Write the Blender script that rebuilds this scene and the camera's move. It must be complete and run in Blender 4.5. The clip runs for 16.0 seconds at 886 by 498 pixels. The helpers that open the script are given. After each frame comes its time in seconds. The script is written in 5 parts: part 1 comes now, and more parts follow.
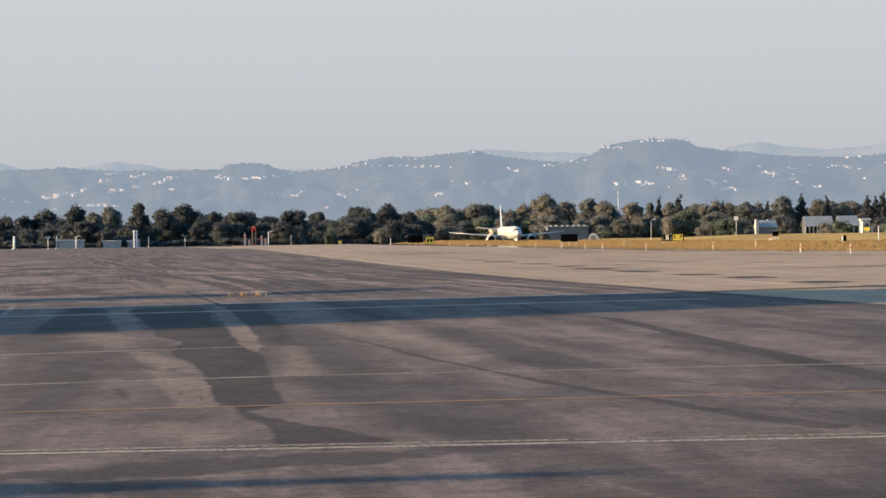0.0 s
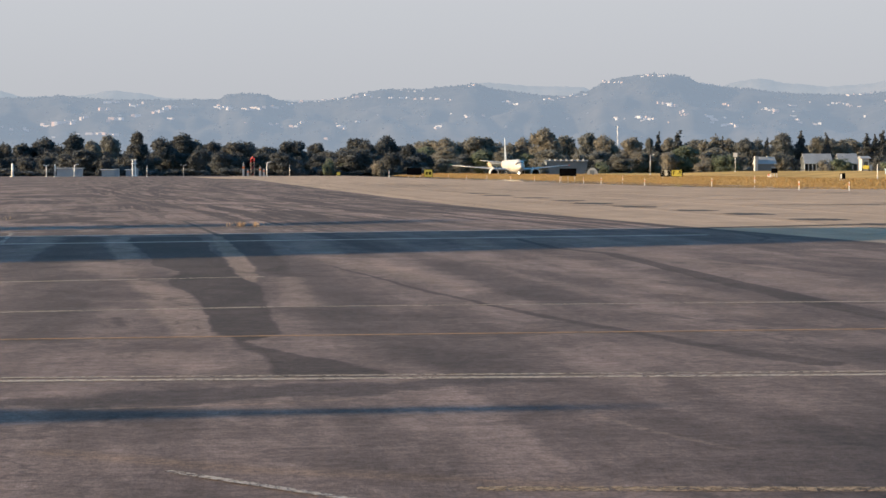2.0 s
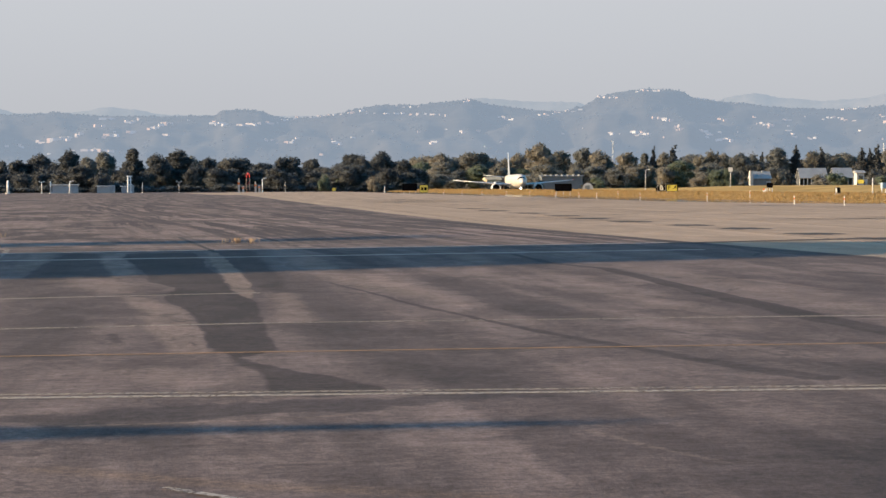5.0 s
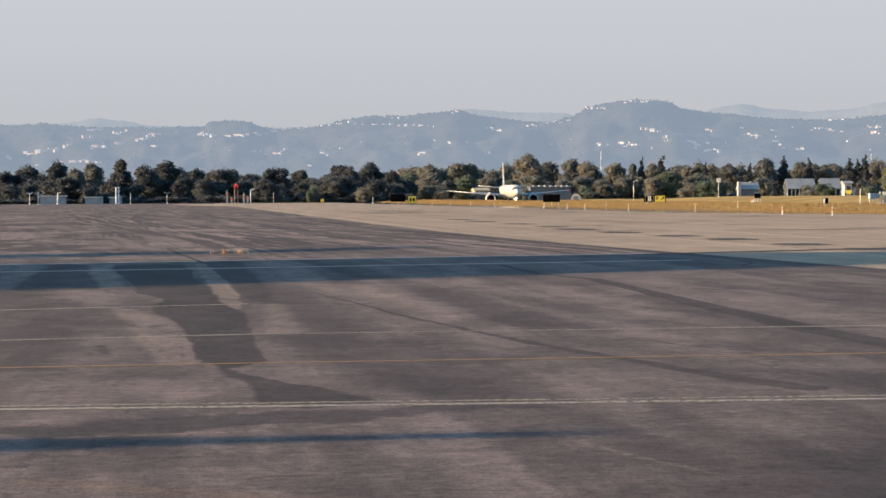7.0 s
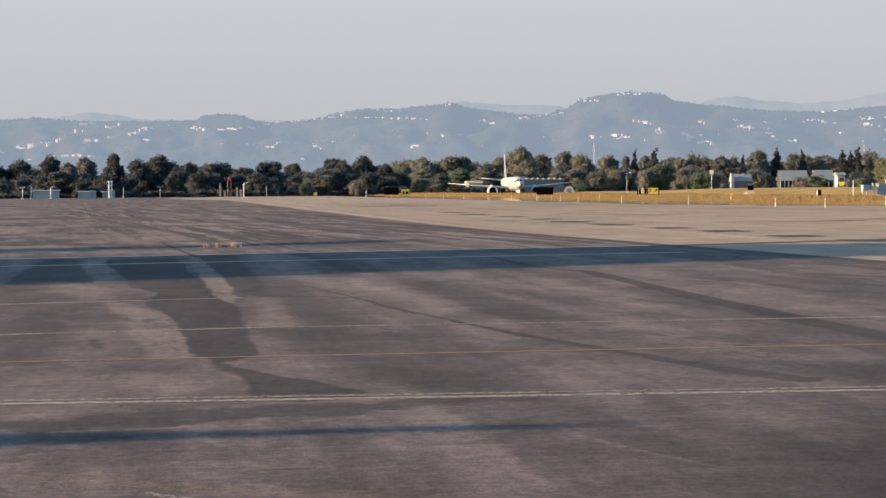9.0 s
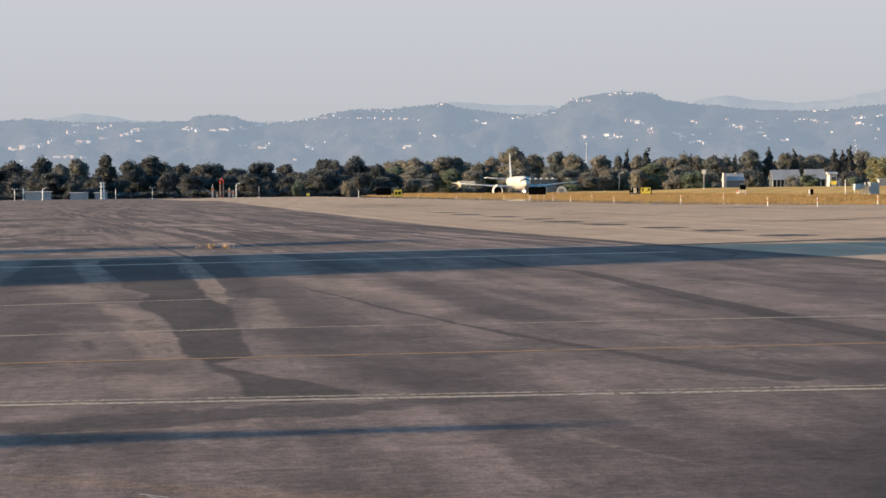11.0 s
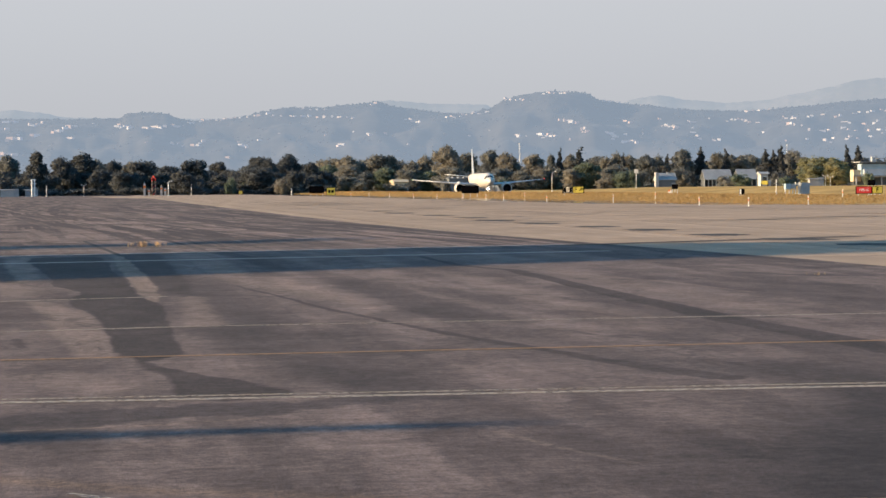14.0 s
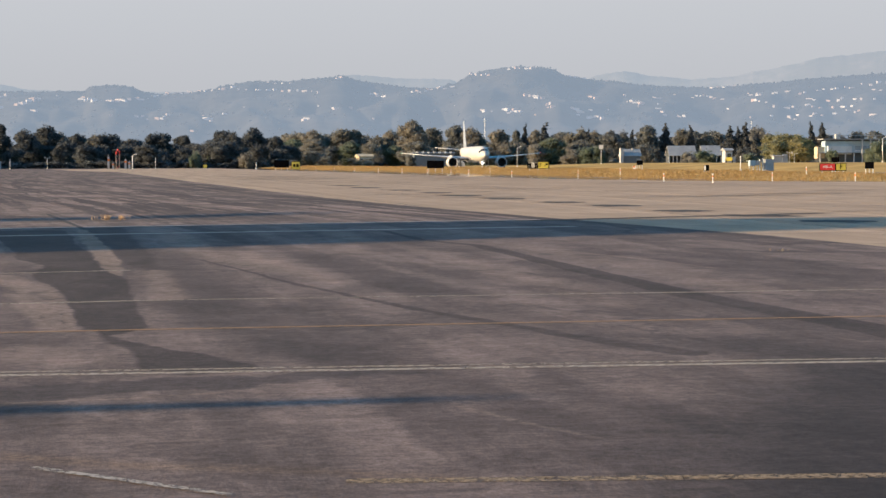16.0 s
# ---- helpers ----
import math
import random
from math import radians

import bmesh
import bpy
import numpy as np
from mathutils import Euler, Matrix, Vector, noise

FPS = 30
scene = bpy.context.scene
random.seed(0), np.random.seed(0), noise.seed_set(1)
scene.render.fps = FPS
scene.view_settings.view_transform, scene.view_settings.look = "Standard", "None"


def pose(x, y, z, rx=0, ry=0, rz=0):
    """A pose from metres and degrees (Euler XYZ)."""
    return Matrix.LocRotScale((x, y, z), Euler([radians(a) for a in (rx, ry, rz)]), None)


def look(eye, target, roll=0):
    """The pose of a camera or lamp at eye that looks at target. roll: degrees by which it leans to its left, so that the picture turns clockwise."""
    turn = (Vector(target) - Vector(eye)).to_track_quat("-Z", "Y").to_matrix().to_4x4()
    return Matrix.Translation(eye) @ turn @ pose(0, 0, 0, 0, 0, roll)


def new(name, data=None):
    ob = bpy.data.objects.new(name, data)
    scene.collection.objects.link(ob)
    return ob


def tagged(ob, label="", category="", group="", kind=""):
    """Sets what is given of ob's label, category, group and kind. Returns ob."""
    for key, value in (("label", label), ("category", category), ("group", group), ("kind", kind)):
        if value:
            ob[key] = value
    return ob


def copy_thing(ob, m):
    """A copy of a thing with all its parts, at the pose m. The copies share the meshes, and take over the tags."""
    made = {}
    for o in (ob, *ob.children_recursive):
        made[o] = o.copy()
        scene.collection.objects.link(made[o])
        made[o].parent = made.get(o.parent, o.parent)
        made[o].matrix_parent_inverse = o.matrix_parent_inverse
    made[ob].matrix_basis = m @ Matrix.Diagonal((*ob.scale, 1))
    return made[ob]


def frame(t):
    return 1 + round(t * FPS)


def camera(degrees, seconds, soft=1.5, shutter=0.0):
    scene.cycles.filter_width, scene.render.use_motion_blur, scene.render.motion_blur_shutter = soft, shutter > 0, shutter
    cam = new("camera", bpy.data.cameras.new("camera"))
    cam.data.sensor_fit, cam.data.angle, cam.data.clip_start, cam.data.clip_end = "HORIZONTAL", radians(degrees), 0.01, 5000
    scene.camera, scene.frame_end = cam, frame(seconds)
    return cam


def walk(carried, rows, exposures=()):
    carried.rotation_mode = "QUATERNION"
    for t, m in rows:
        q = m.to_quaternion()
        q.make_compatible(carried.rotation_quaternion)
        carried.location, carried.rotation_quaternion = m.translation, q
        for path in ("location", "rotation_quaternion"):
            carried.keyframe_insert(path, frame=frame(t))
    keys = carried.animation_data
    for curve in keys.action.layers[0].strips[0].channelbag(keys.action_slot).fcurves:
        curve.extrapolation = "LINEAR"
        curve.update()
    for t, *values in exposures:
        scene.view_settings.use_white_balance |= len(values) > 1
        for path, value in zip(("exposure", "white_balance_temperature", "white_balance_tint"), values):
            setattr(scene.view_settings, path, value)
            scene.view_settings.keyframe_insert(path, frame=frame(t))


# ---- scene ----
cam = camera(25.83, 16.0, soft=1.55)

EYE = Vector((0, 0, 1.7))

# seconds, bearing, elevation and lean of the tripod head, in degrees
HEAD_A = [(0.0, 0.0, -0.335, -0.8), (0.5, -0.1111, -0.7488, -0.51), (1.0, -0.038, -1.5056, -0.439),
          (1.5, -0.0146, -1.9033, -0.099), (2.0, 0.0405, -2.326, -0.078), (2.5, -0.141, -2.5511, -0.202),
          (3.0, -0.1762, -2.43, -0.186), (3.5, 0.004, -2.1653, -0.355), (6.0, 0.2538, -1.6854, -0.215),
          (6.5, 0.2659, -1.5434, -0.296), (7.0, 0.5167, -1.5462, -0.302), (7.5, 0.68, -1.517, -0.45)]
HEAD_B = [(8.0, 0.6638, -1.5212, -0.462), (8.5, 0.6734, -1.7569, -0.466), (11.0, 0.9298, -1.7508, -0.658),
          (11.5, 1.0841, -1.7839, -0.528), (12.0, 1.2315, -1.8522, -0.552), (12.5, 1.263, -1.7636, -0.597),
          (13.0, 1.3586, -1.6478, -0.617), (13.5, 2.524, -1.5304, -0.372), (14.0, 2.9147, -1.8134, -0.452),
          (14.5, 2.9762, -2.2484, -0.469), (15.0, 3.1369, -2.446, -0.553), (15.5, 3.5827, -2.4583, -0.531),
          (16.0, 3.9563, -2.563, -0.146)]


def aim(bearing, elevation, lean):
    b, e = radians(bearing), radians(elevation)
    way = Vector((math.sin(b) * math.cos(e), math.cos(b) * math.cos(e), math.sin(e)))
    return look(EYE, EYE + way * 100, lean)


walk(cam, [(t, aim(b, e, r)) for t, b, e, r in HEAD_A + HEAD_B], [(0.0, 1.1), (16.0, 1.1)])

# ---------------------------------------------------------------- light
GRID = 7.1          # the airfield's own grid: u across, v along, turned by this angle
SUN_HEIGHT = 13.0
world = bpy.data.worlds.new("sky")
scene.world = world
world.use_nodes = True
wn, wl = world.node_tree.nodes, world.node_tree.links
sky = wn.new("ShaderNodeTexSky")
sky.sky_type = "NISHITA"
sky.sun_disc = False
sky.sun_elevation = radians(SUN_HEIGHT)
sky.sun_rotation = radians(270 - GRID)
sky.air_density, sky.dust_density, sky.ozone_density = 1.0, 1.5, 1.0
deepen = wn.new("ShaderNodeHueSaturation")
deepen.inputs["Saturation"].default_value = 1.7
deepen.inputs["Hue"].default_value = 0.494
deepen.inputs["Value"].default_value = 1.5
wl.new(sky.outputs[0], deepen.inputs["Color"])
# a layer of grey evening haze that thins out upwards
where = wn.new("ShaderNodeTexCoord")
height = wn.new("ShaderNodeSeparateXYZ")
wl.new(where.outputs["Generated"], height.inputs[0])


def sky_blend(lo, hi, low, high):
    span = wn.new("ShaderNodeMapRange")
    span.interpolation_type = "SMOOTHSTEP"
    span.inputs["From Min"].default_value, span.inputs["From Max"].default_value = lo, hi
    wl.new(height.outputs["Z"], span.inputs["Value"])
    mixer = wn.new("ShaderNodeMix")
    mixer.data_type = "RGBA"
    wl.new(span.outputs[0], mixer.inputs[0])
    for socket, value in ((mixer.inputs[6], low), (mixer.inputs[7], high)):
        if isinstance(value, tuple):
            socket.default_value = (*value, 1)
        else:
            wl.new(value, socket)
    return mixer.outputs[2]


haze = sky_blend(-0.02, 0.13, (2.52, 2.58, 2.76), (3.10, 3.20, 3.40))
wl.new(sky_blend(0.13, 0.36, haze, deepen.outputs[0]), wn["Background"].inputs[0])
wn["Background"].inputs[1].default_value = 0.09

sun = new("sun", bpy.data.lights.new("sun", "SUN"))
sun.data.energy, sun.data.angle, sun.data.color = 5.0, radians(0.6), (1.0, 0.74, 0.46)
g = radians(GRID)
to_sun = Vector((-math.cos(g), -math.sin(g), math.tan(radians(SUN_HEIGHT))))
sun.matrix_world = look((0, 0, 50), Vector((0, 0, 50)) - to_sun)


# ---------------------------------------------------------------- helpers
def mesh(name, verts, faces, smooth=False):
    me = bpy.data.meshes.new(name)
    me.from_pydata([tuple(v) for v in verts], [], faces)
    if smooth:
        me.polygons.foreach_set("use_smooth", [True] * len(me.polygons))
    me.update()
    return me


def put(name, data, material=None, parent=None, label="", at=None):
    """One mesh object, alone or under a thing or part."""
    if material and not data.materials:
        data.materials.append(material)
    ob = new(name, data)
    if parent:
        ob.parent = parent
    if at is not None:
        ob.matrix_basis = at
    if label:
        ob["label"] = label
    return ob


def part(name, bm, material, parent, label="", at=None, smooth=False):
    me = bpy.data.meshes.new(name)
    bmesh.ops.recalc_face_normals(bm, faces=bm.faces)
    for f in bm.faces:
        f.smooth = smooth
    bm.to_mesh(me)
    bm.free()
    return put(name, me, material, parent, label, at)


def thing(name, label, category, at, group="", kind=""):
    ob = tagged(new(name), label, category, group, kind)
    ob.matrix_basis = at
    return ob


def box(x0, x1, y0, y1, z0, z1, bevel=0.0, bm=None):
    bm = bm or bmesh.new()
    made = bmesh.ops.create_cube(bm, size=1.0, matrix=Matrix.LocRotScale(
        ((x0 + x1) / 2, (y0 + y1) / 2, (z0 + z1) / 2), None, (x1 - x0, y1 - y0, z1 - z0)))
    if bevel:
        edges = {e for v in made["verts"] for e in v.link_edges}
        bmesh.ops.bevel(bm, geom=list(edges), offset=bevel, segments=2, affect="EDGES")
    return bm


def tube(p, q, r0, r1=None, sides=10, bm=None, caps=True):
    bm = bm or bmesh.new()
    p, q = Vector(p), Vector(q)
    way = q - p
    m = Matrix.Translation((p + q) / 2) @ way.to_track_quat("Z", "Y").to_matrix().to_4x4()
    bmesh.ops.create_cone(bm, cap_ends=caps, segments=sides, radius1=r0, radius2=r0 if r1 is None else r1,
                          depth=way.length, matrix=m)
    return bm


def loft(rings, close=True):
    """A skin over rings of equally many points."""
    verts, faces, n = [], [], len(rings[0])
    for ring in rings:
        verts += [tuple(p) for p in ring]
    for i in range(len(rings) - 1):
        for j in range(n):
            k = (j + 1) % n
            faces.append((i * n + j, i * n + k, (i + 1) * n + k, (i + 1) * n + j))
    if close:
        faces.append(tuple(range(n))[::-1])
        faces.append(tuple(range((len(rings) - 1) * n, len(rings) * n)))
    return verts, faces


def grid_pose(u, v, z=0.0, turn=0.0):
    c, s = math.cos(g), math.sin(g)
    return pose(u * c - v * s, u * s + v * c, z, 0, 0, GRID + turn)


def polar(bearing, distance):
    b = radians(bearing)
    return distance * math.sin(b), distance * math.cos(b)


def facing(bearing, distance, z=0.0, turn=0.0):
    """A pose at a bearing whose local -y looks at the eye."""
    x, y = polar(bearing, distance)
    return pose(x, y, z, 0, 0, -bearing + turn)


# where the grass begins: straight along the taxilane, then turning off with the side road
GRASS_EDGE = [(61, 900), (61, 205), (62, 180), (65, 166), (70, 157), (82, 149), (100, 142), (140, 132), (400, 90)]


def edge_u(v):
    for (u0, v0), (u1, v1) in zip(GRASS_EDGE, GRASS_EDGE[1:]):
        if v >= v1:
            return u0 + (u1 - u0) * min(1.0, max(0.0, (v0 - v) / (v0 - v1)))
    return 400.0


def runway_z(v):
    """The runway falls away slowly from the near end."""
    return -0.4 - 0.0085 * (min(610.0, max(440.0, v)) - 486)


def rise(u, v):
    """The height of the infield over the pavements."""
    def step(a, b, x):
        t = min(1.0, max(0.0, (x - a) / (b - a)))
        return t * t * (3 - 2 * t)
    w = u - edge_u(v)
    up = (step(-0.5, 7, w) * 0.45 + step(5, 14, w) * 0.33) * (0.66 + 0.34 * step(130, 300, v))
    far = step(126, 160, u) * (0.55 + 0.95 * step(665, 540, v))
    dip = step(78.5, 81.5, u) * (1 - step(126, 134, u)) * (1 - step(650, 700, v))
    return -0.03 + up * (1 - step(78, 83, u)) + far + runway_z(v) * dip


def ground_at(x, y):
    c, s = math.cos(g), math.sin(g)
    return rise(x * c + y * s, -x * s + y * c)


# ---------------------------------------------------------------- materials
class Nodes:
    def __init__(self, name):
        self.m = bpy.data.materials.new(name)
        self.m.use_nodes = True
        self.t = self.m.node_tree
        self.n = self.t.nodes
        self.bsdf = self.n["Principled BSDF"]

    def add(self, kind, inputs=None, operation="", interpolation="", blend=""):
        node = self.n.new("ShaderNode" + kind)
        if operation:
            node.operation = operation
        if interpolation:
            node.interpolation_type = interpolation
        if blend:
            node.data_type, node.blend_type = "RGBA", blend
        for key, value in (inputs or {}).items():
            self.set(node.inputs[key], value)
        return node

    def set(self, socket, value):
        if isinstance(value, bpy.types.NodeSocket):
            self.t.links.new(value, socket)
        elif isinstance(value, bpy.types.Node):
            self.t.links.new(value.outputs[0], socket)
        else:
            socket.default_value = value

    def coords(self, scale=(1, 1, 1), which="Object"):
        co = self.add("TexCoord")
        return self.add("Mapping", {"Vector": co.outputs[which], "Scale": scale}).outputs[0]

    def noise(self, vector, scale, detail=4.0, rough=0.55, warp=0.0):
        return self.add("TexNoise", {"Vector": vector, "Scale": scale, "Detail": detail, "Roughness": rough,
                                     "Distortion": warp}).outputs[0]

    def ramp(self, value, lo, hi, a=0.0, b=1.0):
        return self.add("MapRange", {"Value": value, "From Min": lo, "From Max": hi, "To Min": a, "To Max": b},
                        interpolation="SMOOTHSTEP").outputs[0]

    def mix(self, fac, a, b, blend="MIX"):
        node = self.add("Mix", blend=blend)
        self.set(node.inputs[0], fac)
        self.set(node.inputs[6], a if not isinstance(a, tuple) else (*a, 1))
        self.set(node.inputs[7], b if not isinstance(b, tuple) else (*b, 1))
        return node.outputs[2]

    def math(self, op, a, b=0.0):
        node = self.add("Math", operation=op)
        self.set(node.inputs[0], a)
        self.set(node.inputs[1], b)
        return node.outputs[0]

    def bump(self, height, strength, distance):
        node = self.add("Bump", {"Strength": strength, "Distance": distance, "Height": height})
        self.t.links.new(node.outputs[0], self.bsdf.inputs["Normal"])

    def done(self, colour, rough=0.8, metal=0.0, spec=0.5):
        self.set(self.bsdf.inputs["Base Color"], colour if not isinstance(colour, tuple) else (*colour, 1))
        self.set(self.bsdf.inputs["Roughness"], rough)
        self.bsdf.inputs["Metallic"].default_value = metal
        self.bsdf.inputs["Specular IOR Level"].default_value = spec
        return self.m


def worn(name, colour, rough=0.6, metal=0.0, coarse=0.5, fine=8.0, amount=0.25, spec=0.5, bump=0.0):
    """A plain coat with stains and grain at two scales."""
    k = Nodes(name)
    co = k.coords()
    dark = tuple(c * (1 - amount) for c in colour)
    light = tuple(min(1.0, c * (1 + amount * 0.6)) for c in colour)
    a = k.ramp(k.noise(co, coarse, 5.0), 0.35, 0.65)
    b = k.ramp(k.noise(co, fine, 4.0), 0.3, 0.7)
    out = k.mix(k.math("ADD", k.math("MULTIPLY", a, 0.6), k.math("MULTIPLY", b, 0.4)), dark, light)
    if bump:
        k.bump(b, bump, 0.02)
    return k.done(out, rough, metal, spec)


def glow(name, colour, strength):
    k = Nodes(name)
    k.bsdf.inputs["Emission Color"].default_value = (*colour, 1)
    k.bsdf.inputs["Emission Strength"].default_value = strength
    return k.done(colour, 0.4)


def capsule(k, p, a, b, h0, h1, soft):
    """1 inside a rounded stripe from a to b that narrows from half width h0 to h1, 0 outside."""
    a, b = Vector((*a, 0)), Vector((*b, 0))
    way = b - a
    rel = k.add("VectorMath", {0: p, 1: tuple(a)}, operation="SUBTRACT").outputs[0]
    dot = k.add("VectorMath", {0: rel, 1: tuple(way / way.length_squared)}, operation="DOT_PRODUCT").outputs["Value"]
    along = k.add("Clamp", {"Value": dot}).outputs[0]
    near = k.add("VectorMath", {0: tuple(way), "Scale": along}, operation="SCALE").outputs[0]
    dist = k.add("VectorMath", {0: rel, 1: near}, operation="DISTANCE").outputs["Value"]
    half = k.math("ADD", k.math("MULTIPLY", along, h1 - h0), h0)
    return k.ramp(k.math("SUBTRACT", dist, half), soft, -soft)


def chain(k, p, points, soft):
    """A stripe through points (u, v, half width)."""
    out = None
    for (u0, v0, h0), (u1, v1, h1) in zip(points, points[1:]):
        one = capsule(k, p, (u0, v0), (u1, v1), h0, h1, soft)
        out = one if out is None else k.math("MAXIMUM", out, one)
    return out


def asphalt(name):
    k = Nodes(name)
    co = k.add("TexCoord").outputs["Object"]
    flat = k.add("VectorMath", {0: co, 1: (1, 1, 0)}, operation="MULTIPLY").outputs[0]

    def shifted(base, scale, size, amount, detail=4.0):
        """Coordinates pushed about by noise, for ragged edges."""
        n = k.add("TexNoise", {"Vector": k.add("Mapping", {"Vector": base, "Scale": scale}).outputs[0],
                               "Scale": size, "Detail": detail, "Roughness": 0.6})
        off = k.add("VectorMath", {0: n.outputs["Color"], 1: (0.5, 0.5, 0.5)}, operation="SUBTRACT").outputs[0]
        return k.add("VectorMath", {0: base, 1: k.add("VectorMath", {0: off, 1: amount}, operation="MULTIPLY").outputs[0]},
                     operation="ADD").outputs[0]

    def stretched(base, su, sv, detail=4.0, rough=0.55):
        return k.noise(k.add("Mapping", {"Vector": base, "Scale": (su, sv, 1)}).outputs[0], 1.0, detail, rough)

    p = shifted(flat, (1.0, 0.4, 1), 1.3, (0.30, 1.6, 0), 5.0)
    ragged = shifted(flat, (1.0, 0.35, 1), 1.1, (0.40, 4.0, 0))
    # the far lanes lie a little aslant
    turned = k.add("Mapping", {"Vector": ragged, "Rotation": (0, 0, -0.085)}).outputs[0]
    turned = shifted(turned, (0.06, 0.02, 1), 1.0, (1.6, 8.0, 0), 2.0)
    s0 = stretched(turned, 1.15, 0.034)
    s1 = stretched(ragged, 1.5, 0.06, 5.0, 0.6)
    s2 = k.noise(k.add("Mapping", {"Vector": ragged, "Scale": (0.22, 0.5, 1)}).outputs[0], 0.6, 5.0, 0.65)
    s3 = k.noise(k.add("Mapping", {"Vector": flat, "Scale": (0.5, 2.6, 1)}).outputs[0], 1.5, 6.0, 0.7)
    grain = k.noise(k.add("Mapping", {"Vector": flat, "Scale": (1.0, 0.55, 1)}).outputs[0], 42.0, 3.0, 0.75)
    grit = k.noise(flat, 9.0, 4.0, 0.75)
    s4 = stretched(turned, 0.20, 0.025, 5.0)
    s5 = stretched(ragged, 0.62, 0.055, 4.0, 0.52)
    s6 = stretched(turned, 2.6, 0.055)
    s7 = stretched(ragged, 0.05, 0.16, 4.0, 0.6)
    sep = k.add("SeparateXYZ", {0: ragged}).outputs["Y"]
    # far lanes: many seal coats of different age, with ragged edges
    far = k.mix(k.ramp(s0, 0.475, 0.515), (0.060, 0.050, 0.047), (0.235, 0.195, 0.166))
    far = k.mix(k.ramp(s6, 0.44, 0.47, 0.85, 0.0), far, (0.056, 0.048, 0.046))
    far = k.mix(k.ramp(s6, 0.55, 0.58, 0.0, 0.6), far, (0.215, 0.168, 0.142))
    far = k.mix(k.ramp(s4, 0.50, 0.62, 0.0, 0.5), far, (0.080, 0.067, 0.062))
    far = k.mix(k.ramp(s4, 0.47, 0.36, 0.0, 0.5), far, (0.185, 0.154, 0.130))
    far = k.mix(k.ramp(s7, 0.50, 0.58, 0.0, 0.65), far, (0.070, 0.060, 0.057))
    bands = stretched(ragged, 0.16, 0.075, 5.0, 0.62)
    cross = k.mix(k.ramp(bands, 0.47, 0.52), (0.230, 0.191, 0.163), (0.066, 0.056, 0.053))
    cross = k.mix(k.ramp(s0, 0.50, 0.56, 0.0, 0.35), cross, (0.056, 0.048, 0.046))
    far = k.mix(k.ramp(k.add("SeparateXYZ", {0: turned}).outputs["X"], 7.0, 2.0, 0.0, 0.75), far, cross)
    # near lanes: one even coat, rubbed in streaks
    near = k.mix(k.ramp(s5, 0.40, 0.56), (0.092, 0.077, 0.071), (0.158, 0.133, 0.119))
    near = k.mix(k.ramp(s1, 0.40, 0.56, 0.45, 0.0), near, (0.088, 0.074, 0.068))
    c = k.mix(k.ramp(sep, 44, 62), near, far)
    c = k.mix(k.ramp(s2, 0.48, 0.70, 0.0, 0.40), c, (0.085, 0.073, 0.068))
    c = k.mix(k.ramp(s3, 0.54, 0.76, 0.0, 0.50), c, (0.056, 0.049, 0.046))

    def lay(shapes, tone):
        nonlocal c
        for shape, amount in shapes:
            c = k.mix(k.math("MULTIPLY", shape, amount), c, tone)

